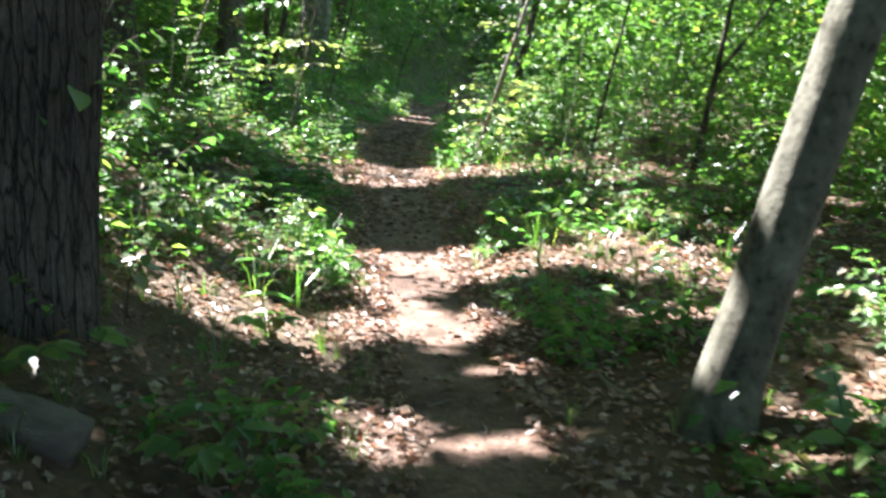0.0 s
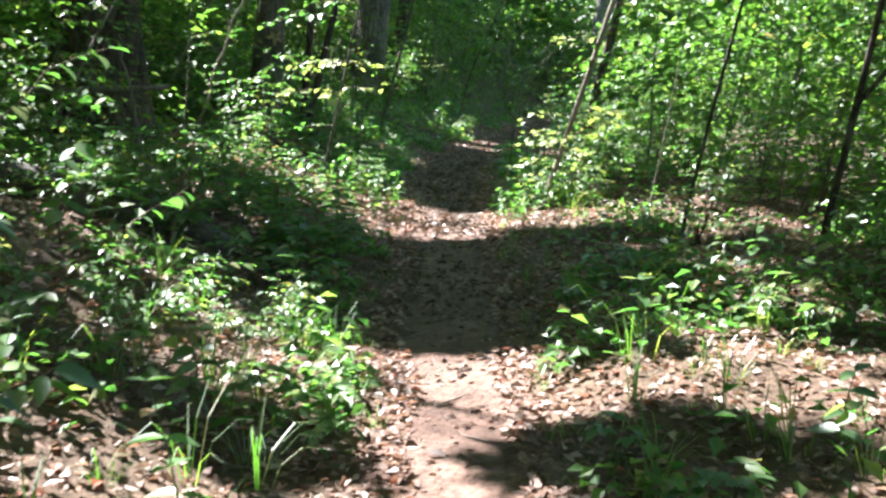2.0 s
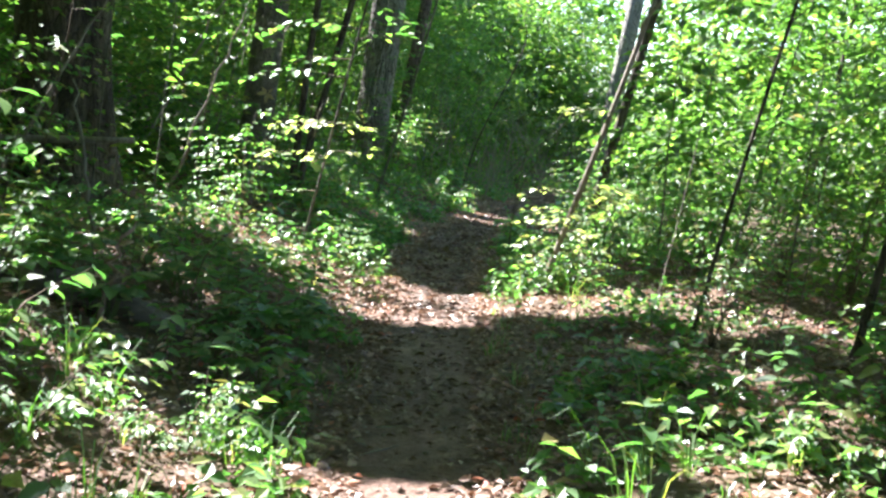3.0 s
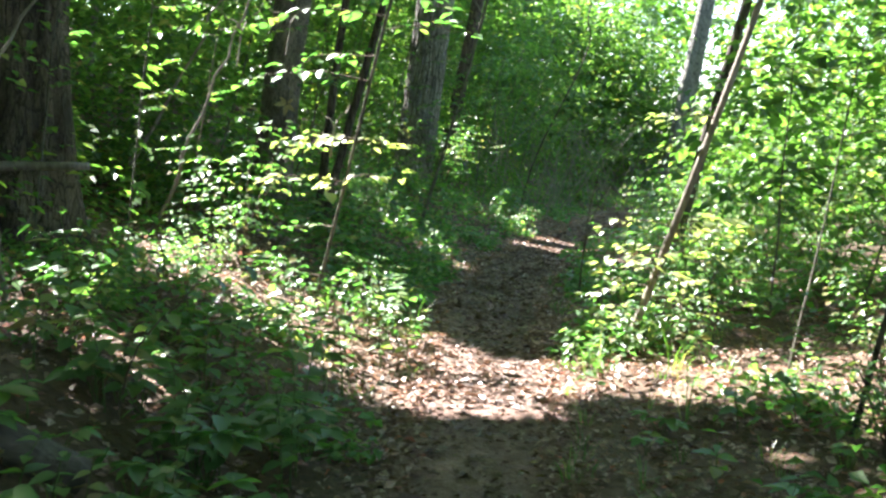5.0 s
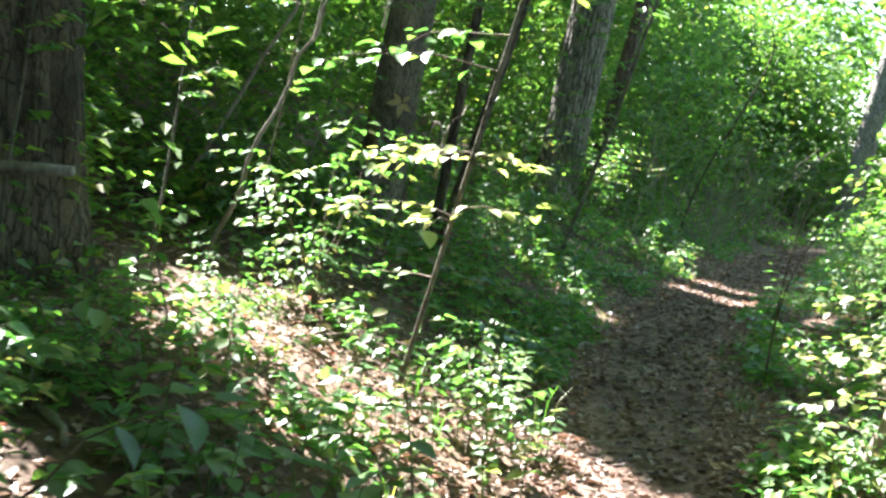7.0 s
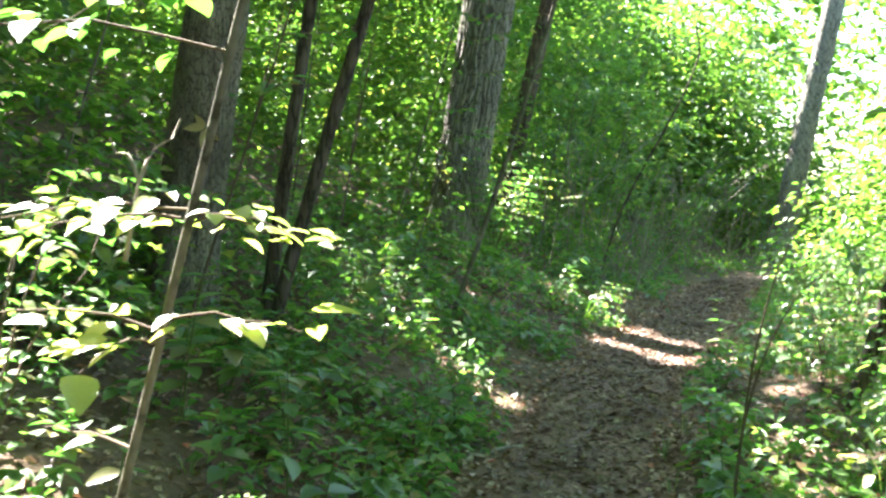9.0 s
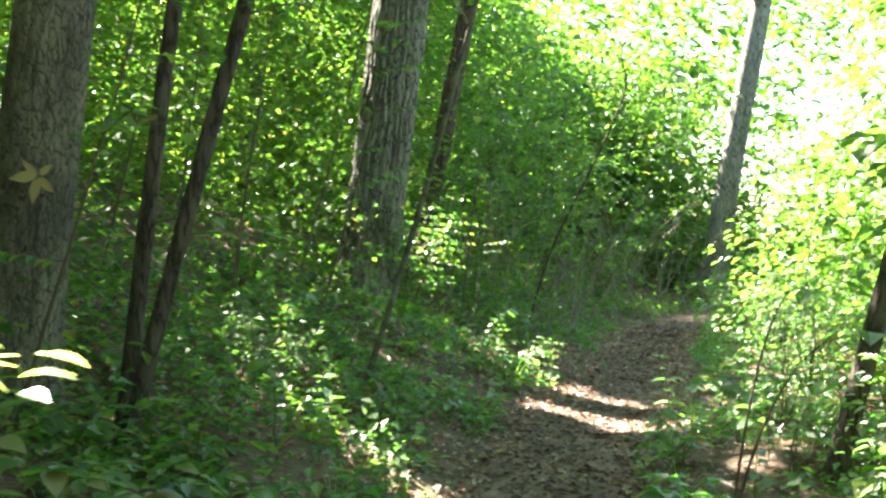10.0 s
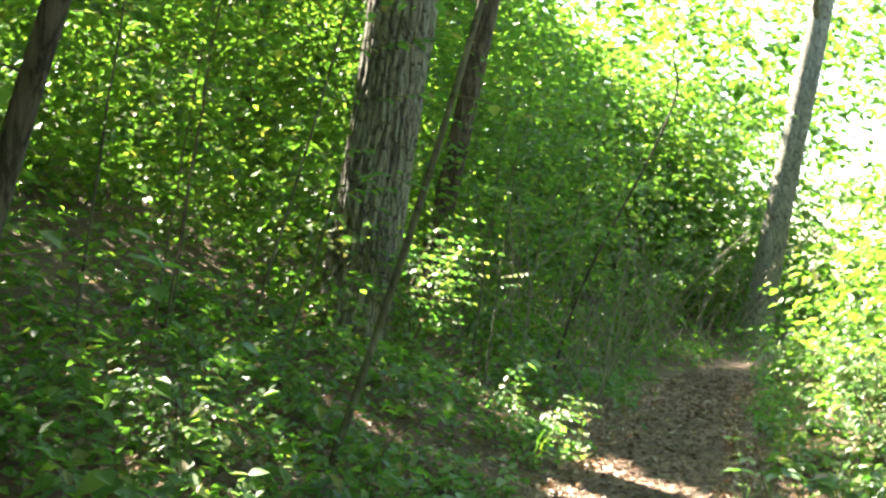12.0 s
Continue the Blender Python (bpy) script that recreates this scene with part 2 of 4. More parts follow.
def leaf_frames(n, r, droop=(0.0, 0.5), tilt=0.5, heading=None):
    a, e = r.random(n) * 2 * np.pi, r.uniform(*droop, n)
    if heading is not None:
        a = heading + r.normal(0, 0.75, n)
    d = np.stack([np.cos(a) * np.cos(e), np.sin(a) * np.cos(e), -np.sin(e)], 1)
    up = unit(np.stack([r.normal(0, tilt, n), r.normal(0, tilt, n), np.ones(n)], 1))
    s = unit(np.cross(d, up))
    return d, s, np.cross(s, d)


def small_leaves(p, length, r, droop=(0.0, 0.5), tilt=0.5, slim=0.6, heading=None):
    """Many small folded leaves of two facets: corners and triangles."""
    n = len(p)
    d, s, u = leaf_frames(n, r, droop, tilt, heading)
    ln = (length * r.uniform(0.6, 1.35, n))[:, None]
    w = ln * slim * 0.5
    v = np.stack([p, p + d * ln * 0.45 + s * w + u * w * 0.3, p + d * ln - u * ln * 0.12, p + d * ln * 0.45 - s * w + u * w * 0.3], 1).reshape(-1, 3)
    i = np.arange(n)[:, None] * 4
    f = np.concatenate([i + np.array([[0, 2, 1]]), i + np.array([[0, 3, 2]])])
    return v, f


def broad_leaf(base, d, s, u, ln, w, sag=0.18):
    """One broad pointed leaf with a fold along its midrib: 8 corners, 8 triangles."""
    def at(t, k):
        return base + d * ln * t + s * w * k + u * (abs(k) * w * 0.35 - sag * ln * t * t)
    v = [at(0, 0), at(0.28, 0.5), at(0.68, 0.36), at(1, 0), at(0.68, -0.36), at(0.28, -0.5), at(0.3, 0), at(0.68, 0)]
    f = [(0, 6, 1), (0, 5, 6), (1, 6, 7), (1, 7, 2), (6, 5, 4), (6, 4, 7), (2, 7, 3), (7, 4, 3)]
    return v, f


def broad_leaves(items):
    vs, fs = [], []
    for it in items:
        v, f = broad_leaf(*it)
        fs += [tuple(i + len(vs) for i in t) for t in f]
        vs += v
    return vs, fs


def tube(points, radii, sides=6):
    """A tapered limb along a line of points: corners and quads, closed at its end by its taper."""
    p = np.asarray(points, float)
    t = unit(np.gradient(p, axis=0))
    ref = np.where(np.abs(t[:, 2:3]) > 0.8, np.array([[1.0, 0, 0]]), np.array([[0, 0, 1.0]]))
    a = unit(np.cross(t, ref))
    b = np.cross(t, a)
    th = np.arange(sides) * 2 * np.pi / sides
    r = np.asarray(radii, float)[:, None, None]
    v = p[:, None] + r * (np.cos(th)[None, :, None] * a[:, None] + np.sin(th)[None, :, None] * b[:, None])
    m = len(p)
    i, j = np.meshgrid(np.arange(m - 1), np.arange(sides), indexing="ij")
    k = (j + 1) % sides
    f = np.stack([i * sides + j, i * sides + k, (i + 1) * sides + k, (i + 1) * sides + j], -1).reshape(-1, 4)
    return v.reshape(-1, 3), f


def joined(pieces):
    vs, fs, n = [], [], 0
    for v, f in pieces:
        vs.append(np.asarray(v)), fs.append(np.asarray(f) + n)
        n += len(v)
    return np.concatenate(vs), np.concatenate(fs)


# openings cut in the mostly unseen leaf roof for sunlit spots x, y, z, half widths
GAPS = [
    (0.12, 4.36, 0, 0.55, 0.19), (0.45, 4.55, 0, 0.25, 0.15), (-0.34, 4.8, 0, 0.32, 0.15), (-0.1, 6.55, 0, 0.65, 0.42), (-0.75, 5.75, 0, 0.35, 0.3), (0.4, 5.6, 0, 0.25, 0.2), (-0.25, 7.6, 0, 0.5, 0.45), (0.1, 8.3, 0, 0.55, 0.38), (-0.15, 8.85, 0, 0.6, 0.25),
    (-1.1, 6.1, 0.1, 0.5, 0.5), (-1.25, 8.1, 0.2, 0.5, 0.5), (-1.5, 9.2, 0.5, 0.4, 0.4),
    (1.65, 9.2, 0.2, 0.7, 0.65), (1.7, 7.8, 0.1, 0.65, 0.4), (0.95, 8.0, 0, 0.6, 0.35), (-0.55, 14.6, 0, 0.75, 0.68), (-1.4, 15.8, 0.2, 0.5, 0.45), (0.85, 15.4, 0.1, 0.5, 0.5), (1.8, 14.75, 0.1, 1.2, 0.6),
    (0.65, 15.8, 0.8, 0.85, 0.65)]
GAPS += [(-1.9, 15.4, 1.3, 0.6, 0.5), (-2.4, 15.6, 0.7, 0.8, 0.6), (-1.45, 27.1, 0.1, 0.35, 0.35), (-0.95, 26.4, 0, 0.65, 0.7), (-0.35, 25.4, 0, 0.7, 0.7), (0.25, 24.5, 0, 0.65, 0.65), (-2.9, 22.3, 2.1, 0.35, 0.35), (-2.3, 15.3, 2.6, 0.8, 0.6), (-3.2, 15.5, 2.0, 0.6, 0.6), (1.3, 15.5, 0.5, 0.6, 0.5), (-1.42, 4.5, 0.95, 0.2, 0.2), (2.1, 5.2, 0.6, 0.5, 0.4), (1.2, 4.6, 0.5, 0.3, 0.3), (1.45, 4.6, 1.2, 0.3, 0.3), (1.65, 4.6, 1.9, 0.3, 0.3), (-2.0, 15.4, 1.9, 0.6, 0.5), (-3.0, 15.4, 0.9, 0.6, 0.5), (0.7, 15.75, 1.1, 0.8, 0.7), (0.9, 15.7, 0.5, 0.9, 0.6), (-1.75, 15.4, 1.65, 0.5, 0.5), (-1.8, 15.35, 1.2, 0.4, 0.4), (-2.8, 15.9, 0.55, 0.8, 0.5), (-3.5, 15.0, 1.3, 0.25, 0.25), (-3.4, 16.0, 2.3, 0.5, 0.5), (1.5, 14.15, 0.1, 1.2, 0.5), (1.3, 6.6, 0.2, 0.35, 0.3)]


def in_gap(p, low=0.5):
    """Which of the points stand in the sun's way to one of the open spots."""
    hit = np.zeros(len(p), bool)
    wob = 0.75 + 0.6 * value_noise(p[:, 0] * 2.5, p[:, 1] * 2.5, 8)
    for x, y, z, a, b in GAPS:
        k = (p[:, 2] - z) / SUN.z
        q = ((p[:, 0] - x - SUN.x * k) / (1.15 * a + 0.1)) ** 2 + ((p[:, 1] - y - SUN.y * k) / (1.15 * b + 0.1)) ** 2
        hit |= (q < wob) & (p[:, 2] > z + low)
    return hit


# ---------------------------------------------------------------- ground and trail
def spread(parts):
    return np.unique(np.concatenate([np.arange(a, b, s) for a, b, s in parts]))


gx = spread([(-300, -40, 26), (-40, -12, 2), (-12, -4, 0.4), (-4, 4, 0.1), (4, 12, 0.4), (12, 40, 2), (40, 301, 26)])
gy = spread([(-200, -20, 20), (-20, 0, 1), (0, 32, 0.1), (32, 50, 0.5), (50, 80, 3), (80, 401, 32)])
X, Y = np.meshgrid(gx, gy, indexing="ij")
D = np.abs(X - trail_x(Y))
under = np.where((D < trail_half(Y) - 0.02) & (Y > -9) & (Y < 46), 0.035, 0.0)
Z = land(X, Y) - under
i, j = np.meshgrid(np.arange(len(gx) - 1), np.arange(len(gy) - 1), indexing="ij")
w = len(gy)
quads = np.stack([i * w + j, (i + 1) * w + j, (i + 1) * w + j + 1, i * w + j + 1], -1).reshape(-1, 4)
tagged(new("ground", mesh_of("ground", np.stack([X, Y, Z], -1).reshape(-1, 3), quads, M_SOIL, True)),
       "brown woodland soil under leaf litter, rising in a bank", "ground", kind="structure")

ty, tk = np.arange(-10, 46, 0.05), np.linspace(-1, 1, 31)
TY, TK = np.meshgrid(ty, tk, indexing="ij")
ragged = np.where(TK < 0, 0.12 * (value_noise(TY * 4, TY * 0, 11) - 0.5), 0.12 * (value_noise(TY * 4, TY * 0, 12) - 0.5))
TX = trail_x(TY) + TK * (trail_half(TY) + 0.06 + ragged)


def trail_z(x, y, k):
    """Height of the trodden surface at k of the way from the middle to the edge."""
    return land(x, y) + 0.006 - 0.03 * np.abs(k) ** 8 - 0.025 * (1 - k ** 2) + 0.014 * (value_noise(x * 9, y * 9, 4) - 0.5) + 0.035 * (value_noise(x * 2.4, y * 2.4, 14) - 0.5) * (1 - k ** 4)


TZ = trail_z(TX, TY, TK)
i, j = np.meshgrid(np.arange(len(ty) - 1), np.arange(len(tk) - 1), indexing="ij")
w = len(tk)
quads = np.stack([i * w + j, i * w + j + 1, (i + 1) * w + j + 1, (i + 1) * w + j], -1).reshape(-1, 4)
tagged(new("path", mesh_of("path", np.stack([TX, TY, TZ], -1).reshape(-1, 3), quads, M_DIRT, True)),
       "narrow trodden dirt footpath winding through the woods", "path", kind="structure")


# ---------------------------------------------------------------- trees
def trunk_mesh(name, base, lean, height, r0, r1, material, sides, rings, relief, furrows, flare, bend=0.0, seed=0):
    """A tapered, leaning trunk with flared foot and furrowed bark, in its thing's own space."""
    t = np.linspace(0, 1, rings) ** 1.5
    z = -0.25 + t * (height + 0.25)
    th = np.arange(sides) * 2 * np.pi / sides
    Zr, T = np.meshgrid(z, th, indexing="ij")
    R = r0 + (r1 - r0) * np.clip(Zr / height, 0, 1) + flare * r0 * np.exp(-np.maximum(Zr, 0) / (1.6 * r0)) * (1 + 0.35 * np.sin(T * 4 + seed))
    u = T / (2 * np.pi) * furrows
    warp = 1.2 * value_noise(Zr * 2.2 + seed, u * 0.7, seed) - 0.6
    cell = np.abs(((u + warp) % 1.0) - 0.5) * 2
    crack = value_noise(Zr * 7 + 3.1 * np.floor(u + warp), u * 0 + seed, seed + 1)
    R = R - relief * (np.clip(1 - cell * 1.7, 0, 1) * 1.0 + 0.5 * np.clip(0.35 - crack, 0, 1)) + relief * 0.6 * (value_noise(Zr * 5, u * 1.5, seed + 2) - 0.5)
    cx = lean[0] * Zr + bend * np.sin(Zr * 0.9 + seed)
    cy = lean[1] * Zr + bend * np.cos(Zr * 0.7 + seed)
    v = np.stack([cx + R * np.cos(T), cy + R * np.sin(T), Zr], -1).reshape(-1, 3)
    i, j = np.meshgrid(np.arange(rings - 1), np.arange(sides), indexing="ij")
    k = (j + 1) % sides
    f = np.stack([i * sides + j, i * sides + k, (i + 1) * sides + k, (i + 1) * sides + j], -1).reshape(-1, 4)
    return mesh_of(name, v, f, material, True)


def limb_lines(lean, height, count, reach, r, seed, start=0.5):
    """Upper limbs that fork off the trunk: tubes for one mesh each."""
    rr = np.random.default_rng(seed)
    out = []
    for q in range(count):
        h = height * rr.uniform(start, 0.95)
        a = q * 2.4 + rr.uniform(-0.4, 0.4)
        s = np.linspace(0, 1, 7)
        line = np.stack([lean[0] * h + np.cos(a) * reach * s * 1.0, lean[1] * h + np.sin(a) * reach * s, h + reach * (0.9 * s - 0.25 * s * s)], 1)
        line[1:] += rr.normal(0, 0.05 * reach, (6, 3))
        out.append(tube(line, r * (1 - 0.85 * s), 6))
    return out


TREES = []  # thing, x, y of its crown


def tree(x, y, label, r0, lean, height=11.0, r1=None, material=None, sides=24, rings=40, relief=0.012, furrows=14, flare=0.25, bend=0.02, limbs=5, group="woodland trees", seed=1):
    z = float(land(x, y))
    root = thing("tree", label, "tree", group, at=(x, y, z))
    material = material or M_BARK_DARK
    part("trunk", trunk_mesh("trunk", None, lean, height, r0, r1 or r0 * 0.45, material, sides, rings, relief, furrows, flare, bend, seed), root)
    for v, f in limb_lines(lean, height, limbs, 2.6 if height > 8 else 1.2, r0 * 0.35, seed):
        part("limb", mesh_of("limb", v, f, material, True), root)
    TREES.append((root, x + lean[0] * height, y + lean[1] * height, height))
    return root


big_left = tree(-1.93, 5.0, "massive dark furrowed trunk beside the footpath", 0.36, (0.1, 0.0), 13, 0.24, M_BARK_RIDGED, 260, 150, 0.02, 34, 0.12, 0.01, 7, seed=3)
pale_leaning = tree(1.14, 4.6, "slim smooth grey tree leaning over the path edge", 0.135, (0.295, 0.02), 9, 0.08, M_BARK_PALE, 48, 90, 0.004, 9, 0.35, 0.012, 5, seed=5)
hill_trunk = tree(-4.42, 14.9, "thick trunk on the bank with shade-darkened bark and a broken branch", 0.45, (0.01, 0.0), 13, 0.34, M_BARK_SHADED, 110, 120, 0.035, 15, 0.3, 0.015, 6, seed=7)
grey_trunk = tree(-3.72, 19.9, "grey-brown trunk on the bank with lichen", 0.23, (0.12, 0.0), 12, 0.15, M_BARK_SCALY, 96, 110, 0.014, 16, 0.3, 0.02, 6, seed=9)
oak = tree(-3.14, 27.6, "large pale-grey oak with deep ridged bark", 0.345, (0.105, 0.0), 14, 0.32, M_BARK_PLATED, 180, 200, 0.035, 24, 0.25, 0.01, 6, seed=11)
tree(-3.0, 30.5, "dark trunk leaning behind the oak", 0.15, (0.2, 0.0), 11, 0.09, M_BARK_DARK, 32, 60, 0.01, 10, 0.2, 0.03, 5, seed=13)
tree(-3.2, 20.2, "slender dark sapling trunk on the bank", 0.055, (0.13, 0.0), 7, 0.03, M_BARK_DARK, 14, 40, 0.004, 6, 0.3, 0.03, 4, seed=15)
tree(-3.06, 20.0, "slender dark sapling trunk bending over", 0.055, (0.24, 0.0), 7, 0.03, M_BARK_DARK, 14, 40, 0.004, 6, 0.3, 0.03, 4, seed=17)
tree(-2.4, 23.6, "thin grey leaning sapling on the bank", 0.03, (0.27, 0.05), 6, 0.015, M_BARK_PALE, 12, 40, 0.002, 5, 0.3, 0.03, 3, seed=19)
tree(2.5, 41.0, "tall grey trunk at the bright wood edge", 0.3, (0.15, 0.0), 13, 0.17, M_BARK_PLATED, 32, 60, 0.012, 12, 0.2, 0.02, 5, seed=21)
tree(1.22, 22.0, "dark leaning trunk beside the path", 0.08, (0.23, 0.0), 9, 0.05, M_BARK_DARK, 20, 50, 0.005, 8, 0.3, 0.02, 4, seed=23)
# live stem in the pale dead-wood colour, which stands in for sunlight on it
sapling_lit = tree(0.42, 15.75, "thin leaning sapling by the path, its stem paled to look sunlit", 0.035, (0.33, 0.05), 5, 0.02, M_DEAD, 14, 40, 0.002, 5, 0.5, 0.015, 3, seed=25)
sapling_bank = tree(-2.12, 15.5, "thin crooked sapling on the bank", 0.016, (0.26, -0.05), 5.5, 0.01, M_BARK_PALE, 14, 40, 0.003, 5, 0.4, 0.02, 3, seed=27)
tree(1.65, 13.3, "thin dark sapling among low plants", 0.02, (0.24, 0.05), 5, 0.012, M_BARK_DARK, 10, 36, 0.002, 5, 0.4, 0.03, 3, seed=29)
forked = tree(2.6, 12.0, "forked dark sapling in the undergrowth", 0.035, (0.17, 0.0), 5, 0.012, M_BARK_DARK, 14, 40, 0.003, 5, 0.4, 0.03, 5, seed=31)

s = np.linspace(0, 1, 8)
part("limb", mesh_of("limb", *tube(np.stack([0.19 + 1.0 * s, 0 * s, 1.15 + 1.1 * s + 0.3 * s * s], 1), 0.022 * (1.1 - 0.7 * s), 8), M_BARK_DARK, True), forked)
r = np.random.default_rng(21)
placed = 0
while placed < 46:
    x, y = r.uniform(-16, 20), r.uniform(9, 62)
    d = x - float(trail_x(y))
    if -3.6 < d < 3.4 or (abs(x) < 5 and y < 43) or (-3 < x < 10 and y < 62 and y > 30) or any((x - a) ** 2 + (y - b) ** 2 < 2.2 for _, a, b, _ in TREES):
        continue
    rad = float(r.choice([0.05, 0.08, 0.12, 0.2]))
    tree(x, y, "slender woodland trunk deep among the leaves" if rad < 0.1 else "tall woodland trunk deep among the leaves", rad, (r.uniform(-0.02, 0.2), r.uniform(-0.05, 0.05)), r.uniform(8, 13), rad * 0.5,
         M_BARK_DARK if r.random() < 0.6 else M_BARK_OAK, 12, 16, 0.0, 6, 0.2, 0.05, 3, seed=100 + placed)
    placed += 1

# mostly unseen leaf roof added to shape the dapples, shared out among the crowns
r = np.random.default_rng(31)
n = 34000
c = np.stack([r.uniform(-26, 14, n), r.uniform(-13, 56, n), r.uniform(7.5, 13, n)], 1)
foot = c - np.outer((c[:, 2]) / SUN.z, np.array(SUN))
dens = np.where((foot[:, 0] > 3.2 + 0.05 * (25 - foot[:, 1]).clip(0, 30) + 1.1 * (foot[:, 1] < 22)) & (foot[:, 1] > 11), 0.3, 1.0)
dens = dens * np.where((foot[:, 0] < -1.3) & (foot[:, 1] > 9.3) & (foot[:, 1] < 14), 0.55, 1.0)
dens = dens * np.where(foot[:, 0] > -3.5, np.interp(foot[:, 1], [18, 22, 27, 31], [1.0, 0.55, 0.4, 0.07]), np.interp(foot[:, 1], [18, 22], [1.0, 0.7]))
c = c[r.random(n) < dens]
# extra leaves put in the sun's way, to shade the path
ty, tz = r.uniform(2, 36, 3600), r.uniform(7.5, 12, 3600)
over = np.stack([trail_x(ty) + r.uniform(-1.2, 1.2, 3600), ty, 0 * ty], 1) + np.outer(tz / SUN.z, np.array(SUN))
c = np.concatenate([c, over])
p = np.repeat(c, 9, 0) + r.normal(0, 1, (len(c) * 9, 3)) * np.array([0.34, 0.34, 0.14])
foot = p - np.outer(p[:, 2] / SUN.z, np.array(SUN))
away = foot[:, 0] - trail_x(foot[:, 1])
fine = value_noise(foot[:, 0] * 2.3, foot[:, 1] * 2.3, 26) + 0.35 * (value_noise(foot[:, 0] * 0.8, foot[:, 1] * 0.8, 6) - 0.5)
fleck = (fine > np.where(foot[:, 1] > 18, np.where(away < -2.6, 0.64, np.where(away < 0, 0.52, 0.58)), np.where(foot[:, 1] < 9.3, 0.72, np.where((away < -1.2) & (foot[:, 1] < 14), 0.57, 0.64)))) & (np.abs(away) > 1.0)
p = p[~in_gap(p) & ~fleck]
crown_of = np.argmin([((p[:, 0] - a) ** 2 + (p[:, 1] - b) ** 2) for _, a, b, h in TREES if h > 8], 0)
for k, (root, a, b, h) in enumerate([t for t in TREES if t[3] > 8]):
    q = p[crown_of == k]
    if len(q) > 5:
        v, f = small_leaves(q - np.array(root.location), 0.36, r, (0.0, 0.5), 0.35, 0.65)
        part("crown", mesh_of("crown", v, f, M_CANOPY), root)

# ---------------------------------------------------------------- understorey
def sprays(centres, count, radius, r):
    """Leaves set along four drooping twigs that fan out from each centre: places and headings."""
    m = len(centres)
    size = np.repeat(radius * r.uniform(0.7, 1.7, m), count)
    a = np.repeat(r.uniform(0, 6.28, m), count) + (np.tile(np.arange(count), m) % 4) * 1.57 + np.repeat(r.normal(0, 0.3, (m, 4)).reshape(-1), 1)[(np.repeat(np.arange(m), count) * 4 + np.tile(np.arange(count), m) % 4)]
    t = r.uniform(0.08, 1.0, m * count) * size * 1.6
    slope = np.repeat(r.normal(0.0, 0.2, m), count)
    off = np.stack([np.cos(a) * t, np.sin(a) * t, slope * t - 0.25 * t * t / np.maximum(size, 0.1)], 1)
    return np.repeat(centres, count, 0) + off + r.normal(0, 0.035, (m * count, 3)), a


def far_woods(name, label, n, box, leaf, count, radius, seed, keep):
    r = np.random.default_rng(seed)
    x0, x1, y0, y1, h0, h1 = box
    c = np.stack([r.uniform(x0, x1, n), r.uniform(y0, y1, n), r.uniform(h0, h1, n)], 1)
    c = c[keep(c, r)]
    c[:, 2] += np.maximum(land(c[:, 0], c[:, 1]), -1.5)
    q, a = sprays(c, count, radius, r)
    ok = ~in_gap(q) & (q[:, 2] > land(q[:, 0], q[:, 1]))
    v, f = small_leaves(q[ok], leaf, r, (-0.1, 0.6), 0.3, 0.6, a[ok])
    tagged(new(name, mesh_of(name, v, f, M_WOODS)), label, "foliage", kind="stuff")


def clear_of_trail(side):
    def keep(c, r):
        d = c[:, 0] - trail_x(c[:, 1])
        reach = 0.95 + 0.7 * np.clip(c[:, 2], 0, 3)
        if side < 0:
            reach = reach + 0.25 + np.interp(c[:, 1], [18, 23, 28, 34], [1.9, 1.6, 0.0, -0.3])
        big = value_noise(c[:, 0] * 0.4 + c[:, 2] * 0.35, c[:, 1] * 0.3 + c[:, 2] * 0.45, 9)
        lump = np.where((side > 0) & (c[:, 1] > 26), big < 0.58, value_noise(c[:, 0] * 0.6, c[:, 1] * 0.6 + c[:, 2] * 0.5, 9) < 0.57)
        return (d * side > reach) & lump
    return keep


far_woods("bank_foliage", "dense shaded green understorey leaves on the bank", 19000, (-13, 6, 18, 50, 0.05, 6), 0.135, 24, 0.4, 41, clear_of_trail(-1))
far_woods("open_foliage", "bright green understorey leaves on the open side", 10500, (-1, 16, 17, 48, 0.0, 7.5), 0.19, 17, 0.38, 43, clear_of_trail(1))
far_woods("bank_thicket", "tangled green thicket leaves above the bank", 3200, (-9, -2.7, 8, 19, 0.1, 3.2), 0.1, 20, 0.3, 45, lambda c, r: c[:, 0] < -3.7 - 0.35 * c[:, 2])
far_woods("open_thicket", "tangled green thicket leaves beyond the path edge", 4200, (2.0, 11, 6.5, 18, 0.0, 3.5), 0.1, 20, 0.3, 47, lambda c, r: c[:, 0] > 2.9 + 0.3 * c[:, 2] + 0.4 * (c[:, 1] < 9))
far_woods("distant_foliage", "distant wall of green woodland leaves", 7500, (-34, 40, 46, 72, 0.0, 12), 0.4, 13, 0.85, 49, lambda c, r: r.random(len(c)) < np.where(c[:, 0] > 4, 0.9, 1.0) * (value_noise(c[:, 0] * 0.22 + c[:, 2] * 0.1, c[:, 2] * 0.35, 19) < np.where(c[:, 0] > 4, 0.63, 0.85)))

far_woods("bend_foliage", "green leaves closing the view where the path bends", 800, (-2, 3, 41, 50, 0.2, 5.0), 0.17, 20, 0.5, 59, lambda c, r: np.abs(c[:, 0] - trail_x(c[:, 1])) > 0.9)


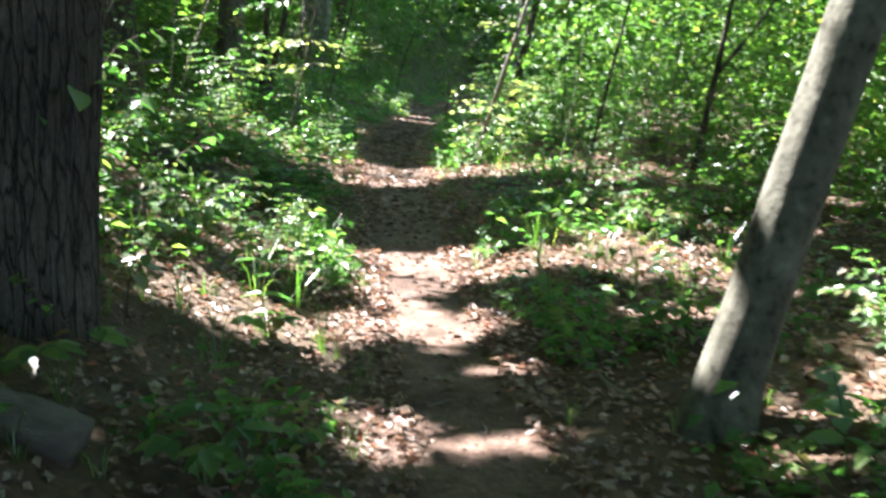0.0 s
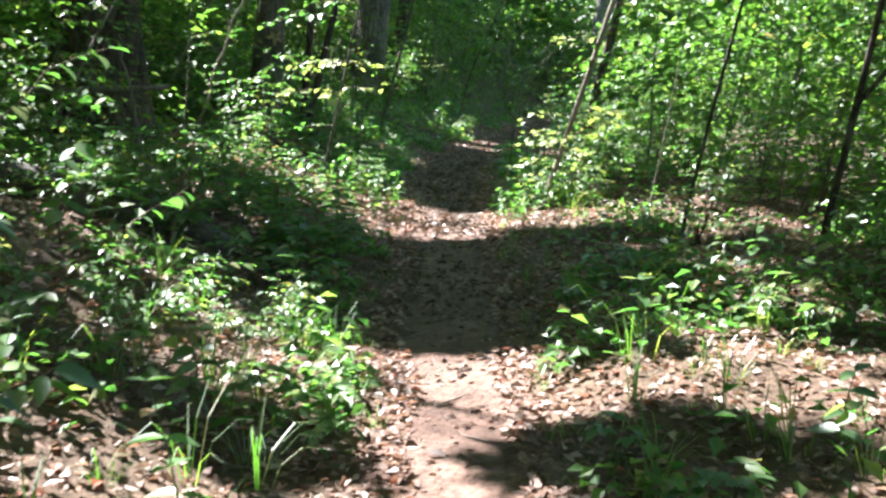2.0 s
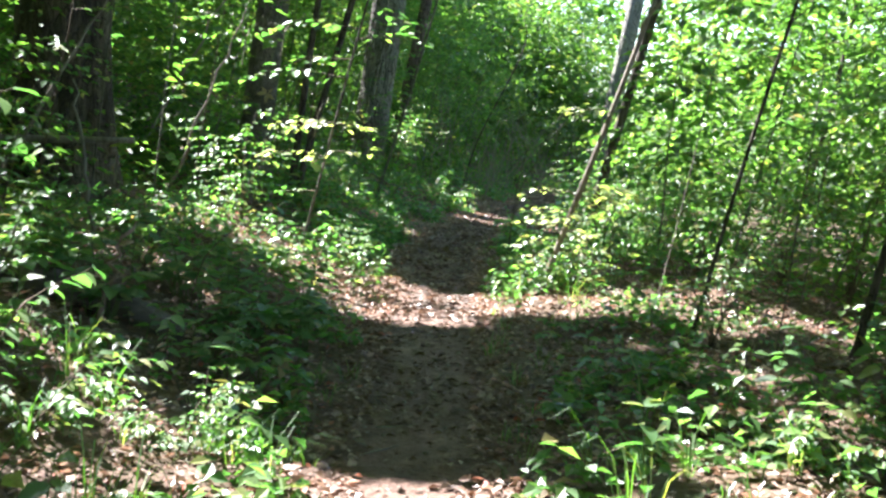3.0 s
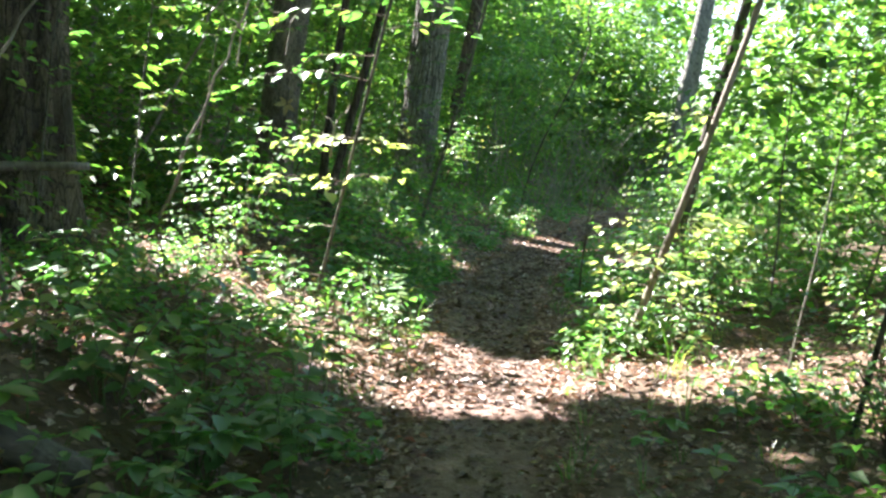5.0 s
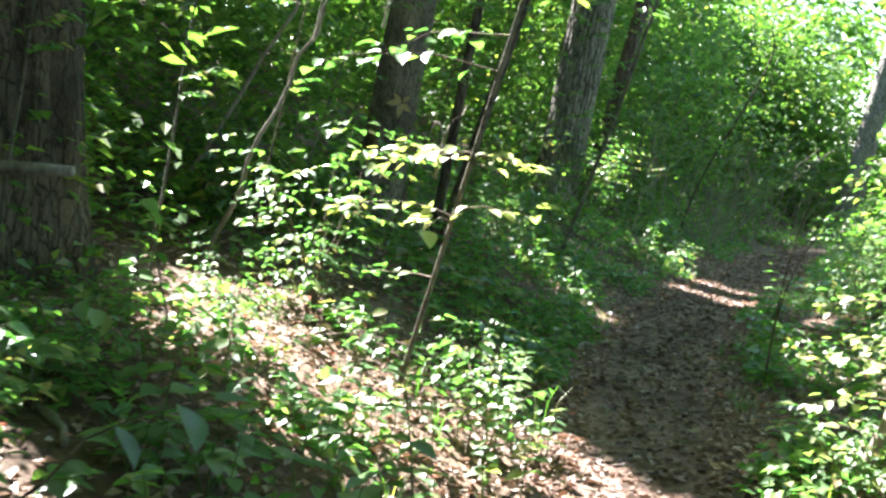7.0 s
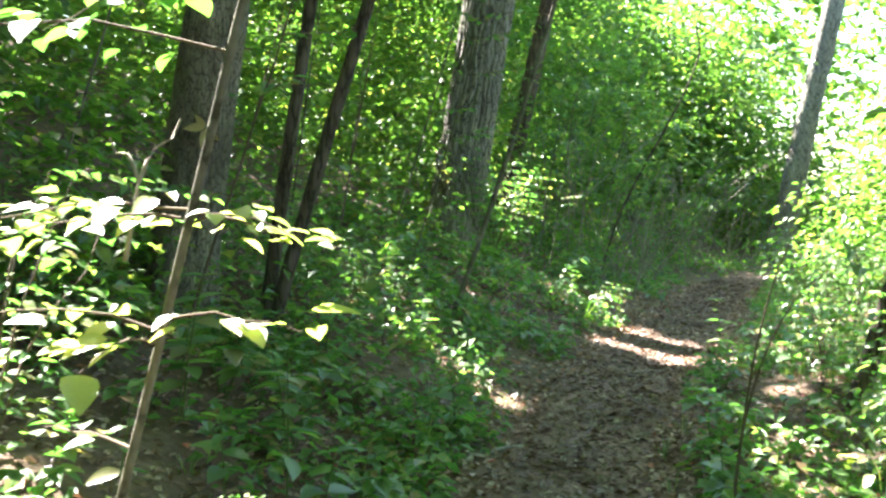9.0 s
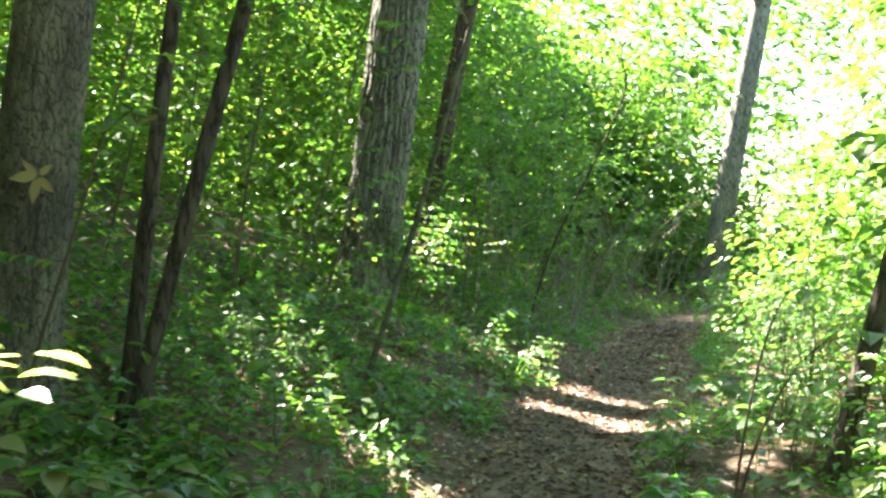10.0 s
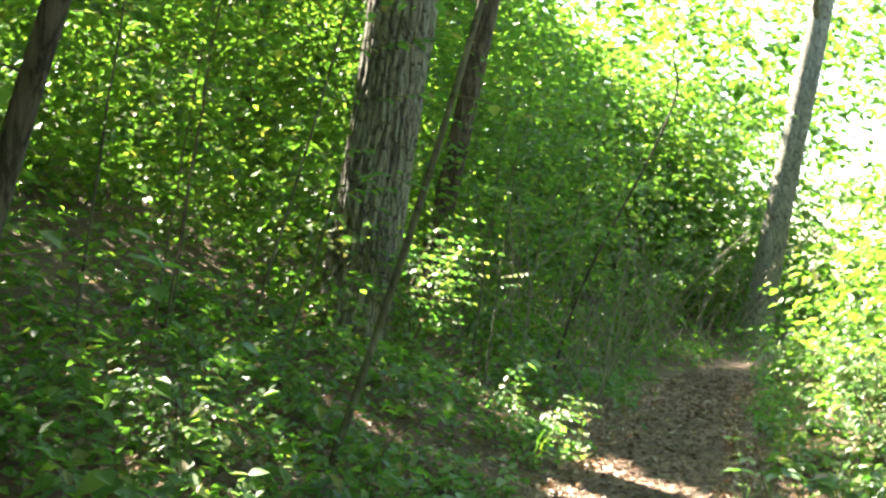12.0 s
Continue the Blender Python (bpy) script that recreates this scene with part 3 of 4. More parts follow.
def below_brow(c, r):
    """The thicket's outline: high on the bank, sinking towards the bend of the path."""
    brow = np.interp(c[:, 0], [-7, -2.8, -1.5, 0.6, 2.2, 3.2], [7.5, 6.2, 4.8, 3.3, 1.8, 0.8]) + 1.4 * (value_noise(c[:, 0] * 1.1, c[:, 1] * 0.9, 33) - 0.5)
    return (c[:, 2] < brow) & (c[:, 0] < trail_x(c[:, 1]) - 0.95 - 0.1 * c[:, 2])


far_woods("bend_thicket", "dense dark green thicket on the bank at the bend", 2700, (-7, 3.4, 29.5, 43, 0.05, 7.5), 0.11, 20, 0.34, 60, below_brow)
far_woods("hill_foliage", "deep green leaves filling the wooded hillside", 2600, (-16, 2.6, 43, 48, 0.1, 8), 0.3, 18, 0.7, 62, lambda c, r: c[:, 2] < np.interp(c[:, 0], [-8, -2.8, 0, 2.6], [8, 7, 4.6, 2.2]))
far_woods("bend_bushes", "bright leafy bushes beside the far bend", 800, (1.4, 7.0, 30.5, 39.5, 0.05, 4.6), 0.16, 16, 0.4, 63, lambda c, r: (c[:, 0] > trail_x(c[:, 1]) + 0.95 + 0.1 * c[:, 2]) & (c[:, 2] < 0.9 + 1.5 * (c[:, 0] - trail_x(c[:, 1]) - 0.9)))
far_woods("bank_floor", "low green plants covering the shaded bank", 2500, (-11, -1.5, 17, 42, 0.0, 0.45), 0.11, 12, 0.22, 55, lambda c, r: (c[:, 0] < trail_x(c[:, 1]) - np.where(c[:, 1] > 19.5, 1.35, 2.2)) | (c[:, 1] > 30) & (c[:, 0] < trail_x(c[:, 1]) - 0.9))
far_woods("bank_sprays", "sunlit leafy sprays hanging over the bank", 260, (-5.2, -2.3, 14.6, 19.5, 0.7, 3.3), 0.11, 18, 0.26, 56, lambda c, r: c[:, 0] < -0.75 - 0.5 * (c[:, 1] - 12.84) - 0.15 * (c[:, 2] - 1))
# unseen leaves added behind the start, to keep sky light off the fronts
far_woods("rear_foliage", "unseen leaves added behind the start to block sky light", 4000, (-14, 13, -14, -2, 0.0, 9), 0.16, 16, 0.5, 51, lambda c, r: (np.abs(c[:, 0] - 0.6) > 1.2) | (c[:, 1] < -7))
# more unseen leaves, added on the right to darken the start
far_woods("start_foliage", "unseen leaves added beside the start to block sky light", 2600, (3.2, 13, -3, 7.5, 0.0, 7), 0.15, 18, 0.4, 58, lambda c, r: c[:, 0] > 3.2 + 0.2 * c[:, 2])
# leaves added uphill, mostly out of view, to shut out light from the left
far_woods("flank_foliage", "woodland leaves added uphill of the big tree to block sky light", 4200, (-14, -3.2, -2, 8, 0.2, 8), 0.13, 18, 0.4, 52, lambda c, r: np.ones(len(c), bool))

# ---------------------------------------------------------------- leaf litter, twigs and low growth on the ground
def scatter(n, y0, y1, near, far, r, sides=(-1, 1), edge=0.0):
    """Points on the ground between two distances from the trail's edge."""
    y = r.uniform(y0, y1, n)
    d = near + (far - near) * r.random(n) ** 1.3
    x = trail_x(y) + r.choice(sides, n) * (trail_half(y) + d)
    return np.stack([x, y, land(x, y)], 1)


def bare(x, y):
    """Spots where fallen leaves lie open, with hardly a plant."""
    return ((np.abs(x + 2.5) < 0.7) & (np.abs(y - 15.2) < 0.6)) | ((x > 0.2) & (x < 2.6) & (np.abs(y - 14.7) < 0.7)) | ((np.abs(x - 1.55) < 0.75) & (np.abs(y - 8.2) < 0.7)) | ((np.abs(x + 1.4) < 0.5) & (np.abs(y - 8.5) < 0.55))


r = np.random.default_rng(53)
p = np.concatenate([scatter(42000, 1.5, 19, -0.2, 3.6, r), scatter(22000, 19, 34, -0.15, 3.2, r)])
p[:, 2] += r.uniform(0.004, 0.03, len(p))
v, f = small_leaves(p, 0.058, r, (-0.4, 0.4), 0.55, 0.62)
tagged(new("leaf_litter", mesh_of("leaf_litter", v, f, M_LITTER)), "dry brown and tan fallen leaves on the ground", "leaf litter", kind="stuff")
y = r.uniform(2, 36, 6500)
x = trail_x(y) + (r.random(6500) * 2 - 1) * trail_half(y)
y[:600] = r.uniform(13.7, 16.0, 600)
x[:600] = trail_x(y[:600]) + (r.random(600) * 2 - 1) * 0.7
k = np.clip((x - trail_x(y)) / (trail_half(y) + 0.06), -1, 1)
p = np.stack([x, y, np.maximum(trail_z(x, y, k), np.where(np.abs(k) > 0.97, land(x, y), -9)) + 0.004], 1)
r2 = np.random.default_rng(154)
y = np.concatenate([r2.uniform(17, 35, 6500), r2.uniform(10, 17, 1500)])
x = trail_x(y) + np.clip(r2.normal(0, 0.6, 8000), -1, 1) * trail_half(y)
k = np.clip((x - trail_x(y)) / (trail_half(y) + 0.06), -1, 1)
p = np.concatenate([p, np.stack([x, y, np.maximum(trail_z(x, y, k), np.where(np.abs(k) > 0.97, land(x, y), -9)) + 0.005], 1)])
p = p[(p[:, 1] > 13.6) | (r2.random(len(p)) < np.where(p[:, 1] < 9.3, 0.35, 0.55))]
few = p[::3] + np.array([0, 0, 0.003])
v, f = joined([small_leaves(p, 0.042, r, (-0.2, 0.15), 0.35, 0.6), small_leaves(few, 0.07, r, (-0.3, 0.1), 0.35, 0.66)])
tagged(new("trail_litter", mesh_of("trail_litter", v, f, M_TROD)), "scattered small fallen leaves trodden into the path", "leaf litter", kind="stuff")
sticks = []
for q in range(420):
    y0 = r.uniform(2.5, 30)
    x0 = float(trail_x(y0)) + r.normal(0, 0.9)
    a, ln = r.uniform(0, np.pi), r.uniform(0.06, 0.3)
    s3 = np.linspace(-0.5, 0.5, 4)
    xs, ys = x0 + np.cos(a) * ln * s3 + r.normal(0, 0.006, 4), y0 + np.sin(a) * ln * s3 + r.normal(0, 0.006, 4)
    on = np.abs(xs - trail_x(ys)) < trail_half(ys)
    sticks.append(tube(np.stack([xs, ys, land(xs, ys) + np.where(on, -0.006, 0.012)], 1), [0.004, 0.005, 0.004, 0.002], 4))
tagged(new("twig_litter", mesh_of("twig_litter", *joined(sticks), M_DEAD, True)), "small broken twigs lying on the forest floor", "twigs", kind="stuff")
pebbles = []
for q in range(260):
    y0 = r.uniform(2.5, 26)
    x0 = float(trail_x(y0)) + r.uniform(-1, 1) * 0.9 * float(trail_half(y0))
    g = r.uniform(0.006, 0.02)
    pebbles.append(tube([(x0, y0, float(land(x0, y0)) - 0.02 + g * k) for k in (-0.6, 0.0, 0.5, 0.75)], np.array([0.8, 1.0, 0.7, 0.05]) * g, 6))
tagged(new("pebbles", mesh_of("pebbles", *joined(pebbles), M_DEAD, True)), "small grey pebbles set in the trodden path", "pebbles", kind="stuff")

r = np.random.default_rng(57)
c = np.concatenate([scatter(3400, 2.5, 20, 0.03, 4.0, r), scatter(2600, 20, 38, 0.0, 4.0, r), scatter(500, 17, 31, 0.0, 3.4, r, (-1,)), scatter(700, 3, 20, -0.1, 0.3, r)])
c = c[(value_noise(c[:, 0] * 1.1, c[:, 1] * 1.1, 15) < np.where(c[:, 1] < 13, 0.42, np.where((c[:, 1] > 18) & (c[:, 0] < -1.4), 0.53, 0.56))) & ~bare(c[:, 0], c[:, 1])]
p = np.repeat(c, 11, 0)
off = r.normal(0, 1, (len(p), 3)) * np.array([0.12, 0.12, 0])
p = p + off
p[:, 2] = land(p[:, 0], p[:, 1]) + np.abs(r.normal(0, 0.1, len(p))) * np.repeat(r.uniform(0.5, 1.6, len(c)), 11) + 0.02
p = p[np.abs(p[:, 0] - trail_x(p[:, 1])) > trail_half(p[:, 1]) - 0.1 + 0.45 * value_noise(p[:, 0] * 0.3, p[:, 1] * 1.4, 23)]
v, f = small_leaves(p, 0.085, r, (-0.2, 0.6), 0.4, 0.66)
tagged(new("ground_cover", mesh_of("ground_cover", v, f, M_HERB)), "low green ground cover leaves on the forest floor", "ground cover", kind="stuff")


def grass(name, label, clumps, count, low, high, width, r):
    """Tufts of arching blades, joined."""
    vs, fs = [], []
    for cx, cy, cz in clumps:
        for q in range(count):
            a, ln = r.uniform(0, 6.28), r.uniform(low, high)
            d, sd = np.array([np.cos(a), np.sin(a), 0]), np.array([-np.sin(a), np.cos(a), 0]) * width
            b = np.array([cx, cy, cz - 0.01]) + d * r.uniform(0, 0.06)
            up = r.uniform(0.55, 0.95)
            m1, m2, m3 = b + d * ln * 0.15 + np.array([0, 0, ln * up * 0.6]), b + d * ln * 0.4 + np.array([0, 0, ln * up * 0.9]), b + d * ln * 0.75 + np.array([0, 0, ln * up * 0.8])
            n0 = len(vs)
            vs += [b - sd, b + sd, m1 + sd, m1 - sd, m2 + sd * 0.7, m2 - sd * 0.7, m3]
            fs += [(n0, n0 + 1, n0 + 2), (n0, n0 + 2, n0 + 3), (n0 + 3, n0 + 2, n0 + 4), (n0 + 3, n0 + 4, n0 + 5), (n0 + 5, n0 + 4, n0 + 6)]
    tagged(new(name, mesh_of(name, vs, fs, M_GRASS)), label, "grass", kind="stuff")


grass("grass", "thin woodland grass blades along the path edge", scatter(300, 3, 22, -0.06, 2.2, r), 9, 0.07, 0.2, 0.0028, r)
grass("tall_grass", "tall thin grass stems on the sunny bank", np.concatenate([scatter(34, 5.2, 9.6, 0.2, 1.9, r, (-1,)), scatter(18, 6.5, 10, 0.3, 1.8, r, (1,)), scatter(40, 13, 30, 0.1, 1.2, r)]), 10, 0.2, 0.48, 0.0032, r)


# ---------------------------------------------------------------- single plants
def leaf_mesh(name, ln, w, sag, material):
    """One leaf with a rounded outline, folded along its midrib and drooping to its tip."""
    ts = [0.0, 0.1, 0.24, 0.42, 0.6, 0.78, 0.91, 1.0]
    ks = [0.0, 0.26, 0.46, 0.5, 0.43, 0.27, 0.11, 0.0]
    rows = [[(ln * t, side * k * w, abs(side) * k * w * 0.3 - sag * ln * t * t) for side in (-1, 0, 1)] for t, k in zip(ts, ks)]
    v = [p for row in rows for p in row]
    f = []
    for i in range(len(ts) - 1):
        for j in (0, 1):
            a = 3 * i + j
            f += [(a, a + 3, a + 4), (a, a + 4, a + 1)]
    return mesh_of(name, v, f, material, True)


LEAF = [leaf_mesh("leaf", 1.0, 0.55, 0.14, M_HERB_ONE), leaf_mesh("leaf", 1.0, 0.7, 0.18, M_HERB_ONE), leaf_mesh("leaf", 1.0, 0.42, 0.12, M_HERB_ONE)]


SUNLIT_LEAF = [leaf_mesh("leaf", 1.0, 0.55, 0.12, M_LEAF_SUNLIT), leaf_mesh("leaf", 1.0, 0.66, 0.15, M_LEAF_SUNLIT)]


def add_leaf(parent, at, heading, pitch, length, r, shape=None, kinds=LEAF):
    ob = part("leaf", kinds[int(r.integers(0, 3)) if shape is None else shape], parent)
    ob.matrix_basis = Matrix.Translation(at) @ Euler((float(r.normal(0, 0.25)), pitch, heading)).to_matrix().to_4x4() @ Matrix.Diagonal((length, length, length, 1))
    return ob


def herb(name, label, height, pairs, size, seed, lean=0.15):
    """An upright herb with pairs of broad leaves up its stem."""
    r = np.random.default_rng(seed)
    root = thing(name, label, "plant", "woodland herbs")
    s = np.linspace(0, 1, 6)
    a = r.uniform(0, 6.28)
    line = np.stack([np.cos(a) * lean * height * s ** 2, np.sin(a) * lean * height * s ** 2, height * s - 0.03], 1)
    part("stem", mesh_of("stem", *tube(line, 0.004 * (1.1 - 0.7 * s), 5), M_STEM, True), root)
    for k in range(pairs):
        t = 0.25 + 0.75 * (k + 1) / pairs
        at = Vector([float(np.interp(t, s, line[:, i])) for i in range(3)])
        for side in (0, math.pi):
            add_leaf(root, at, a + k * 1.57 + side + float(r.normal(0, 0.25)), float(r.uniform(-0.3, 0.2)), size * float(r.uniform(0.7, 1.2)) * (1.15 - 0.5 * t * t), r)
    return root


def palmate(name, label, height, stalks, size, seed):
    """A low plant whose stalks each carry a fan of five leaflets."""
    r = np.random.default_rng(seed)
    root = thing(name, label, "plant", "five-leaved creepers")
    for k in range(stalks):
        a, h = k * 6.28 / stalks + r.uniform(-0.4, 0.4), height * r.uniform(0.7, 1.2)
        top = Vector((math.cos(a) * h * 0.6, math.sin(a) * h * 0.6, h))
        stalk = part("stalk", mesh_of("stalk", *tube([(0, 0, -0.03), (top.x * 0.4, top.y * 0.4, h * 0.6), tuple(top)], [0.004, 0.003, 0.002], 5), M_STEM, True), root)
        for q in range(5):
            add_leaf(stalk, top, a + (q - 2) * 0.85, float(r.uniform(-0.1, 0.25)), size * (1.1 - 0.14 * abs(q - 2)), r, 0)
    return root


def sprig(name, label, height, size, seed):
    """An arching woody sprig with leaves set one by one on both sides."""
    r = np.random.default_rng(seed)
    root = thing(name, label, "shrub", "arching sprigs")
    a = r.uniform(0, 6.28)
    s = np.linspace(0, 1, 9)
    line = np.stack([np.cos(a) * height * 0.6 * s ** 1.8, np.sin(a) * height * 0.6 * s ** 1.8, height * (s - 0.25 * s ** 3) - 0.03], 1)
    line[1:-1] += r.normal(0, 0.012, (7, 3))
    part("stem", mesh_of("stem", *tube(line, 0.006 * (1.1 - 0.8 * s), 5), M_TWIG, True), root)
    for k in range(12):
        t = 0.3 + 0.7 * k / 11
        at = Vector([float(np.interp(t, s, line[:, i])) for i in range(3)])
        add_leaf(root, at, a + (1 if k % 2 else -1) * float(r.uniform(0.6, 1.3)), float(r.uniform(0.0, 0.5)), size * float(r.uniform(0.7, 1.2)), r)
    return root


PROTOS = [herb("woodland_herb", "green broad-leaved herb on the forest floor", 0.34, 4, 0.12, 61), herb("woodland_herb", "tall green herb with paired leaves beside the path", 0.5, 5, 0.12, 62),
          herb("woodland_herb", "small green herb among fallen leaves", 0.2, 3, 0.09, 63, 0.3), palmate("creeper_plant", "five-leaved green creeper low on the ground", 0.2, 4, 0.11, 64),
          palmate("creeper_plant", "five-leaved green creeper in leaf litter", 0.13, 3, 0.1, 65), sprig("leafy_sprig", "arching twig with fresh green leaves", 0.7, 0.1, 66), sprig("leafy_sprig", "tall arching twig with green leaves", 1.0, 0.11, 67)]


def put(ob, x, y, turn, size, dz=0.0):
    return Matrix.Translation((x, y, float(land(x, y)) + dz)) @ Matrix.Rotation(turn, 4, "Z") @ Matrix.Scale(size, 4)


r = np.random.default_rng(71)
spots = np.concatenate([scatter(140, 3.4, 17, 0.16, 2.4, r), scatter(90, 17, 27, 0.16, 2.6, r), scatter(60, 10, 16, 0.16, 2.2, r, (-1,)), scatter(34, 5.6, 11, 0.2, 2.3, r, (-1,)), scatter(14, 5, 11, 0.25, 2.2, r, (1,)), scatter(26, 19, 30, 0.2, 2.8, r, (-1,))])
for k, (x, y, z) in enumerate(spots):
    kind = int(r.choice(7, p=[0.22, 0.16, 0.16, 0.17, 0.13, 0.1, 0.06]))
    if bool(bare(x, y)) or (y < 6.4 and abs(x - trail_x(y)) < trail_half(y) + 0.4) or (kind > 4 and abs(x - trail_x(y)) < trail_half(y) + 0.7):
        continue
    ob = PROTOS[kind]
    copy_thing(ob, put(ob, x, y, r.uniform(0, 6.28), r.uniform(0.75, 1.3)))
for k, (x, y, z) in enumerate(np.concatenate([scatter(24, 10.2, 13.6, 0.3, 2.0, r, (-1,)), scatter(14, 17, 20, 0.25, 2.0, r, (-1,)), scatter(12, 20, 26, 0.2, 1.5, r, (1,))])):
    ob = PROTOS[(0, 3, 1, 3)[k % 4]]
    copy_thing(ob, put(ob, x, y, r.uniform(0, 6.28), r.uniform(1.25, 1.7)))
for k in range(16):
    copy_thing(PROTOS[(1, 0, 5, 1)[k % 4]], put(None, r.uniform(-2.0, -1.15), r.uniform(14.5, 15.5), r.uniform(0, 6.28), r.uniform(0.7, 1.1)))
copy_thing(PROTOS[6], put(None, -1.42, 4.45, 0.4, 0.7))
for k, ob in enumerate(PROTOS):
    ob.matrix_basis = put(ob, -1.6 - 0.2 * k, 11.0 + 0.5 * k, k, 1.0)


# ---------------------------------------------------------------- leafy shrubs
def shrub(label, height, spread_r, stems, leaf, seed):
    """A loose shrub: arching stems, flat leafy sprays along them."""
    r = np.random.default_rng(seed)
    root = thing("shrub", label, "shrub", "understorey shrubs")
    for k in range(stems):
        a, h = k * 2.4 + r.uniform(-0.5, 0.5), height * r.uniform(0.6, 1.1)
        s = np.linspace(0, 1, 8)
        rr = spread_r * r.uniform(0.5, 1.0)
        line = np.stack([np.cos(a) * rr * s ** 1.5, np.sin(a) * rr * s ** 1.5, h * s - 0.04], 1)
        line[1:] += r.normal(0, 0.02, (7, 3))
        stem = part("stem", mesh_of("stem", *tube(line, 0.009 * (1.1 - 0.85 * s), 5), M_TWIG, True), root)
        items = []
        for q in range(9):
            t = 0.3 + 0.7 * q / 8
            c = np.array([np.interp(t, s, line[:, i]) for i in range(3)])
            b = a + r.normal(0, 0.9)
            for w in range(6):
                d = np.array([np.cos(b), np.sin(b), -0.1])
                at = c + d * 0.06 * w * (height ** 0.5)
                g = b + (1 if w % 2 else -1) * r.uniform(0.5, 1.1)
                e = r.uniform(-0.1, 0.5)
                dd = np.array([np.cos(g) * np.cos(e), np.sin(g) * np.cos(e), -np.sin(e)])
                sd = unit(np.cross(dd, np.array([r.normal(0, 0.25), r.normal(0, 0.25), 1.0])))
                ln = leaf * r.uniform(0.7, 1.25)
                items.append((at, dd, sd, np.cross(sd, dd), ln, ln * 0.55, 0.15))
        part("foliage", mesh_of("foliage", *broad_leaves(items), M_HERB), stem)
    return root


SHRUBS = [shrub("leafy green shrub with flat layered sprays", 1.1, 0.6, 7, 0.085, 81), shrub("loose green shrub on the woodland bank", 1.5, 0.8, 8, 0.09, 82), shrub("low spreading green shrub by the path", 0.7, 0.6, 7, 0.085, 83)]
FIXED = [(0.85, 16.0, 0, 0.7), (0.35, 15.75, 2, 0.6), (-1.75, 16.1, 0, 0.7), (-2.9, 16.2, 1, 0.8), (-1.85, 8.4, 2, 0.75), (-2.3, 7.0, 2, 0.8), (1.75, 9.3, 2, 0.8), (2.2, 5.2, 2, 0.9), (-2.9, 22.2, 0, 0.8), (-1.35, 9.0, 2, 0.7), (-3.2, 9.6, 0, 1.0),
         (1.6, 17.5, 2, 0.8), (1.4, 19.0, 2, 0.6), (1.6, 24.5, 2, 0.7)]
r = np.random.default_rng(85)
more = np.concatenate([scatter(26, 17, 34, 0.5, 3.0, r), scatter(26, 18, 36, 0.35, 2.5, r), scatter(16, 6, 17, 1.6, 4.0, r)])
for k, (x, y, z) in enumerate(more):
    if (x < trail_x(y) and 16 < y < 26 and x > -4.2) or (x > trail_x(y) and y < 27 and x < trail_x(y) + 1.7):
        continue
    FIXED.append((float(x), float(y), int(r.integers(0, 3)), float(r.uniform(0.7, 1.25))))
for k, (x, y, kind, size) in enumerate(FIXED):
    m = put(None, x, y, k * 1.9, size)
    if k in (0, 3, 4):
        SHRUBS[(0, 0, 0, 1, 2)[k]].matrix_basis = m
    else:
        copy_thing(SHRUBS[kind], m)


# ---------------------------------------------------------------- sprays on the saplings
def spray(root, at, heading, length, size, seed, gap=0.06, kinds=LEAF):
    """A side branch that forks into a loose flat fan of leafy twigs."""
    r = np.random.default_rng(seed)
    s = np.linspace(0, 1, 6)
    curl = float(r.uniform(-0.5, 0.5))
    bearing = heading + curl * s
    step = np.stack([np.cos(bearing), np.sin(bearing), 0.25 - 0.55 * s + r.normal(0, 0.1, 6)], 1) * length / 5
    line = np.array(at) + np.concatenate([np.zeros((1, 3)), np.cumsum(step[1:], 0)])
    b = part("branch", mesh_of("branch", *tube(line, 0.005 * (1.1 - 0.8 * s), 5), M_TWIG, True), root)
    count = max(6, int(length / gap))
    for k in range(count):
        t = float(np.clip(0.15 + 0.85 * (k + r.uniform(-0.6, 0.6)) / (count - 1), 0.1, 1.0))
        side = 1 if r.random() < 0.5 else -1
        g = heading + curl * t + side * float(r.uniform(0.25, 1.5))
        reach = float(r.uniform(0.0, 0.16)) * (1.1 - 0.5 * t)
        c = Vector([float(np.interp(t, s, line[:, i])) for i in range(3)]) + Vector((math.cos(g) * reach, math.sin(g) * reach, float(r.normal(0, 0.02))))
        add_leaf(b, c, g + float(r.normal(0, 0.4)), float(r.uniform(-0.15, 0.45)), size * float(r.uniform(0.6, 1.25)), r, int(r.integers(0, 2)), kinds)


BANK_SPRAYS = [(0.55, 3.0, 0.6, 0.1), (0.7, 0.6, 0.3, 0.09), (0.95, 2.6, 0.6, 0.1), (1.34, 5.9, 0.45, 0.12), (1.26, 4.6, 0.4, 0.13), (1.3, 3.3, 0.7, 0.1), (1.62, 5.6, 0.4, 0.085), (1.63, 3.9, 0.5, 0.085),
               (1.66, 3.1, 0.6, 0.085), (1.65, 0.2, 0.3, 0.085), (2.1, 3.3, 1.0, 0.1), (2.3, 2.7, 1.0, 0.1), (2.5, 0.4, 0.7, 0.11), (2.6, 3.4, 1.0, 0.11), (2.75, 1.2, 0.7, 0.11)]
# the middle sprays take the lightened leaves that imitate sunlight
for k, (top, a, ln, size) in enumerate(BANK_SPRAYS):
    h = top - sapling_bank.location.z
    spray(sapling_bank, (0.26 * h, -0.05 * h, h), a, ln, size, 200 + k, 0.028 if 1.6 < top < 1.7 else 0.055, SUNLIT_LEAF if 1.2 < top < 1.7 else LEAF)
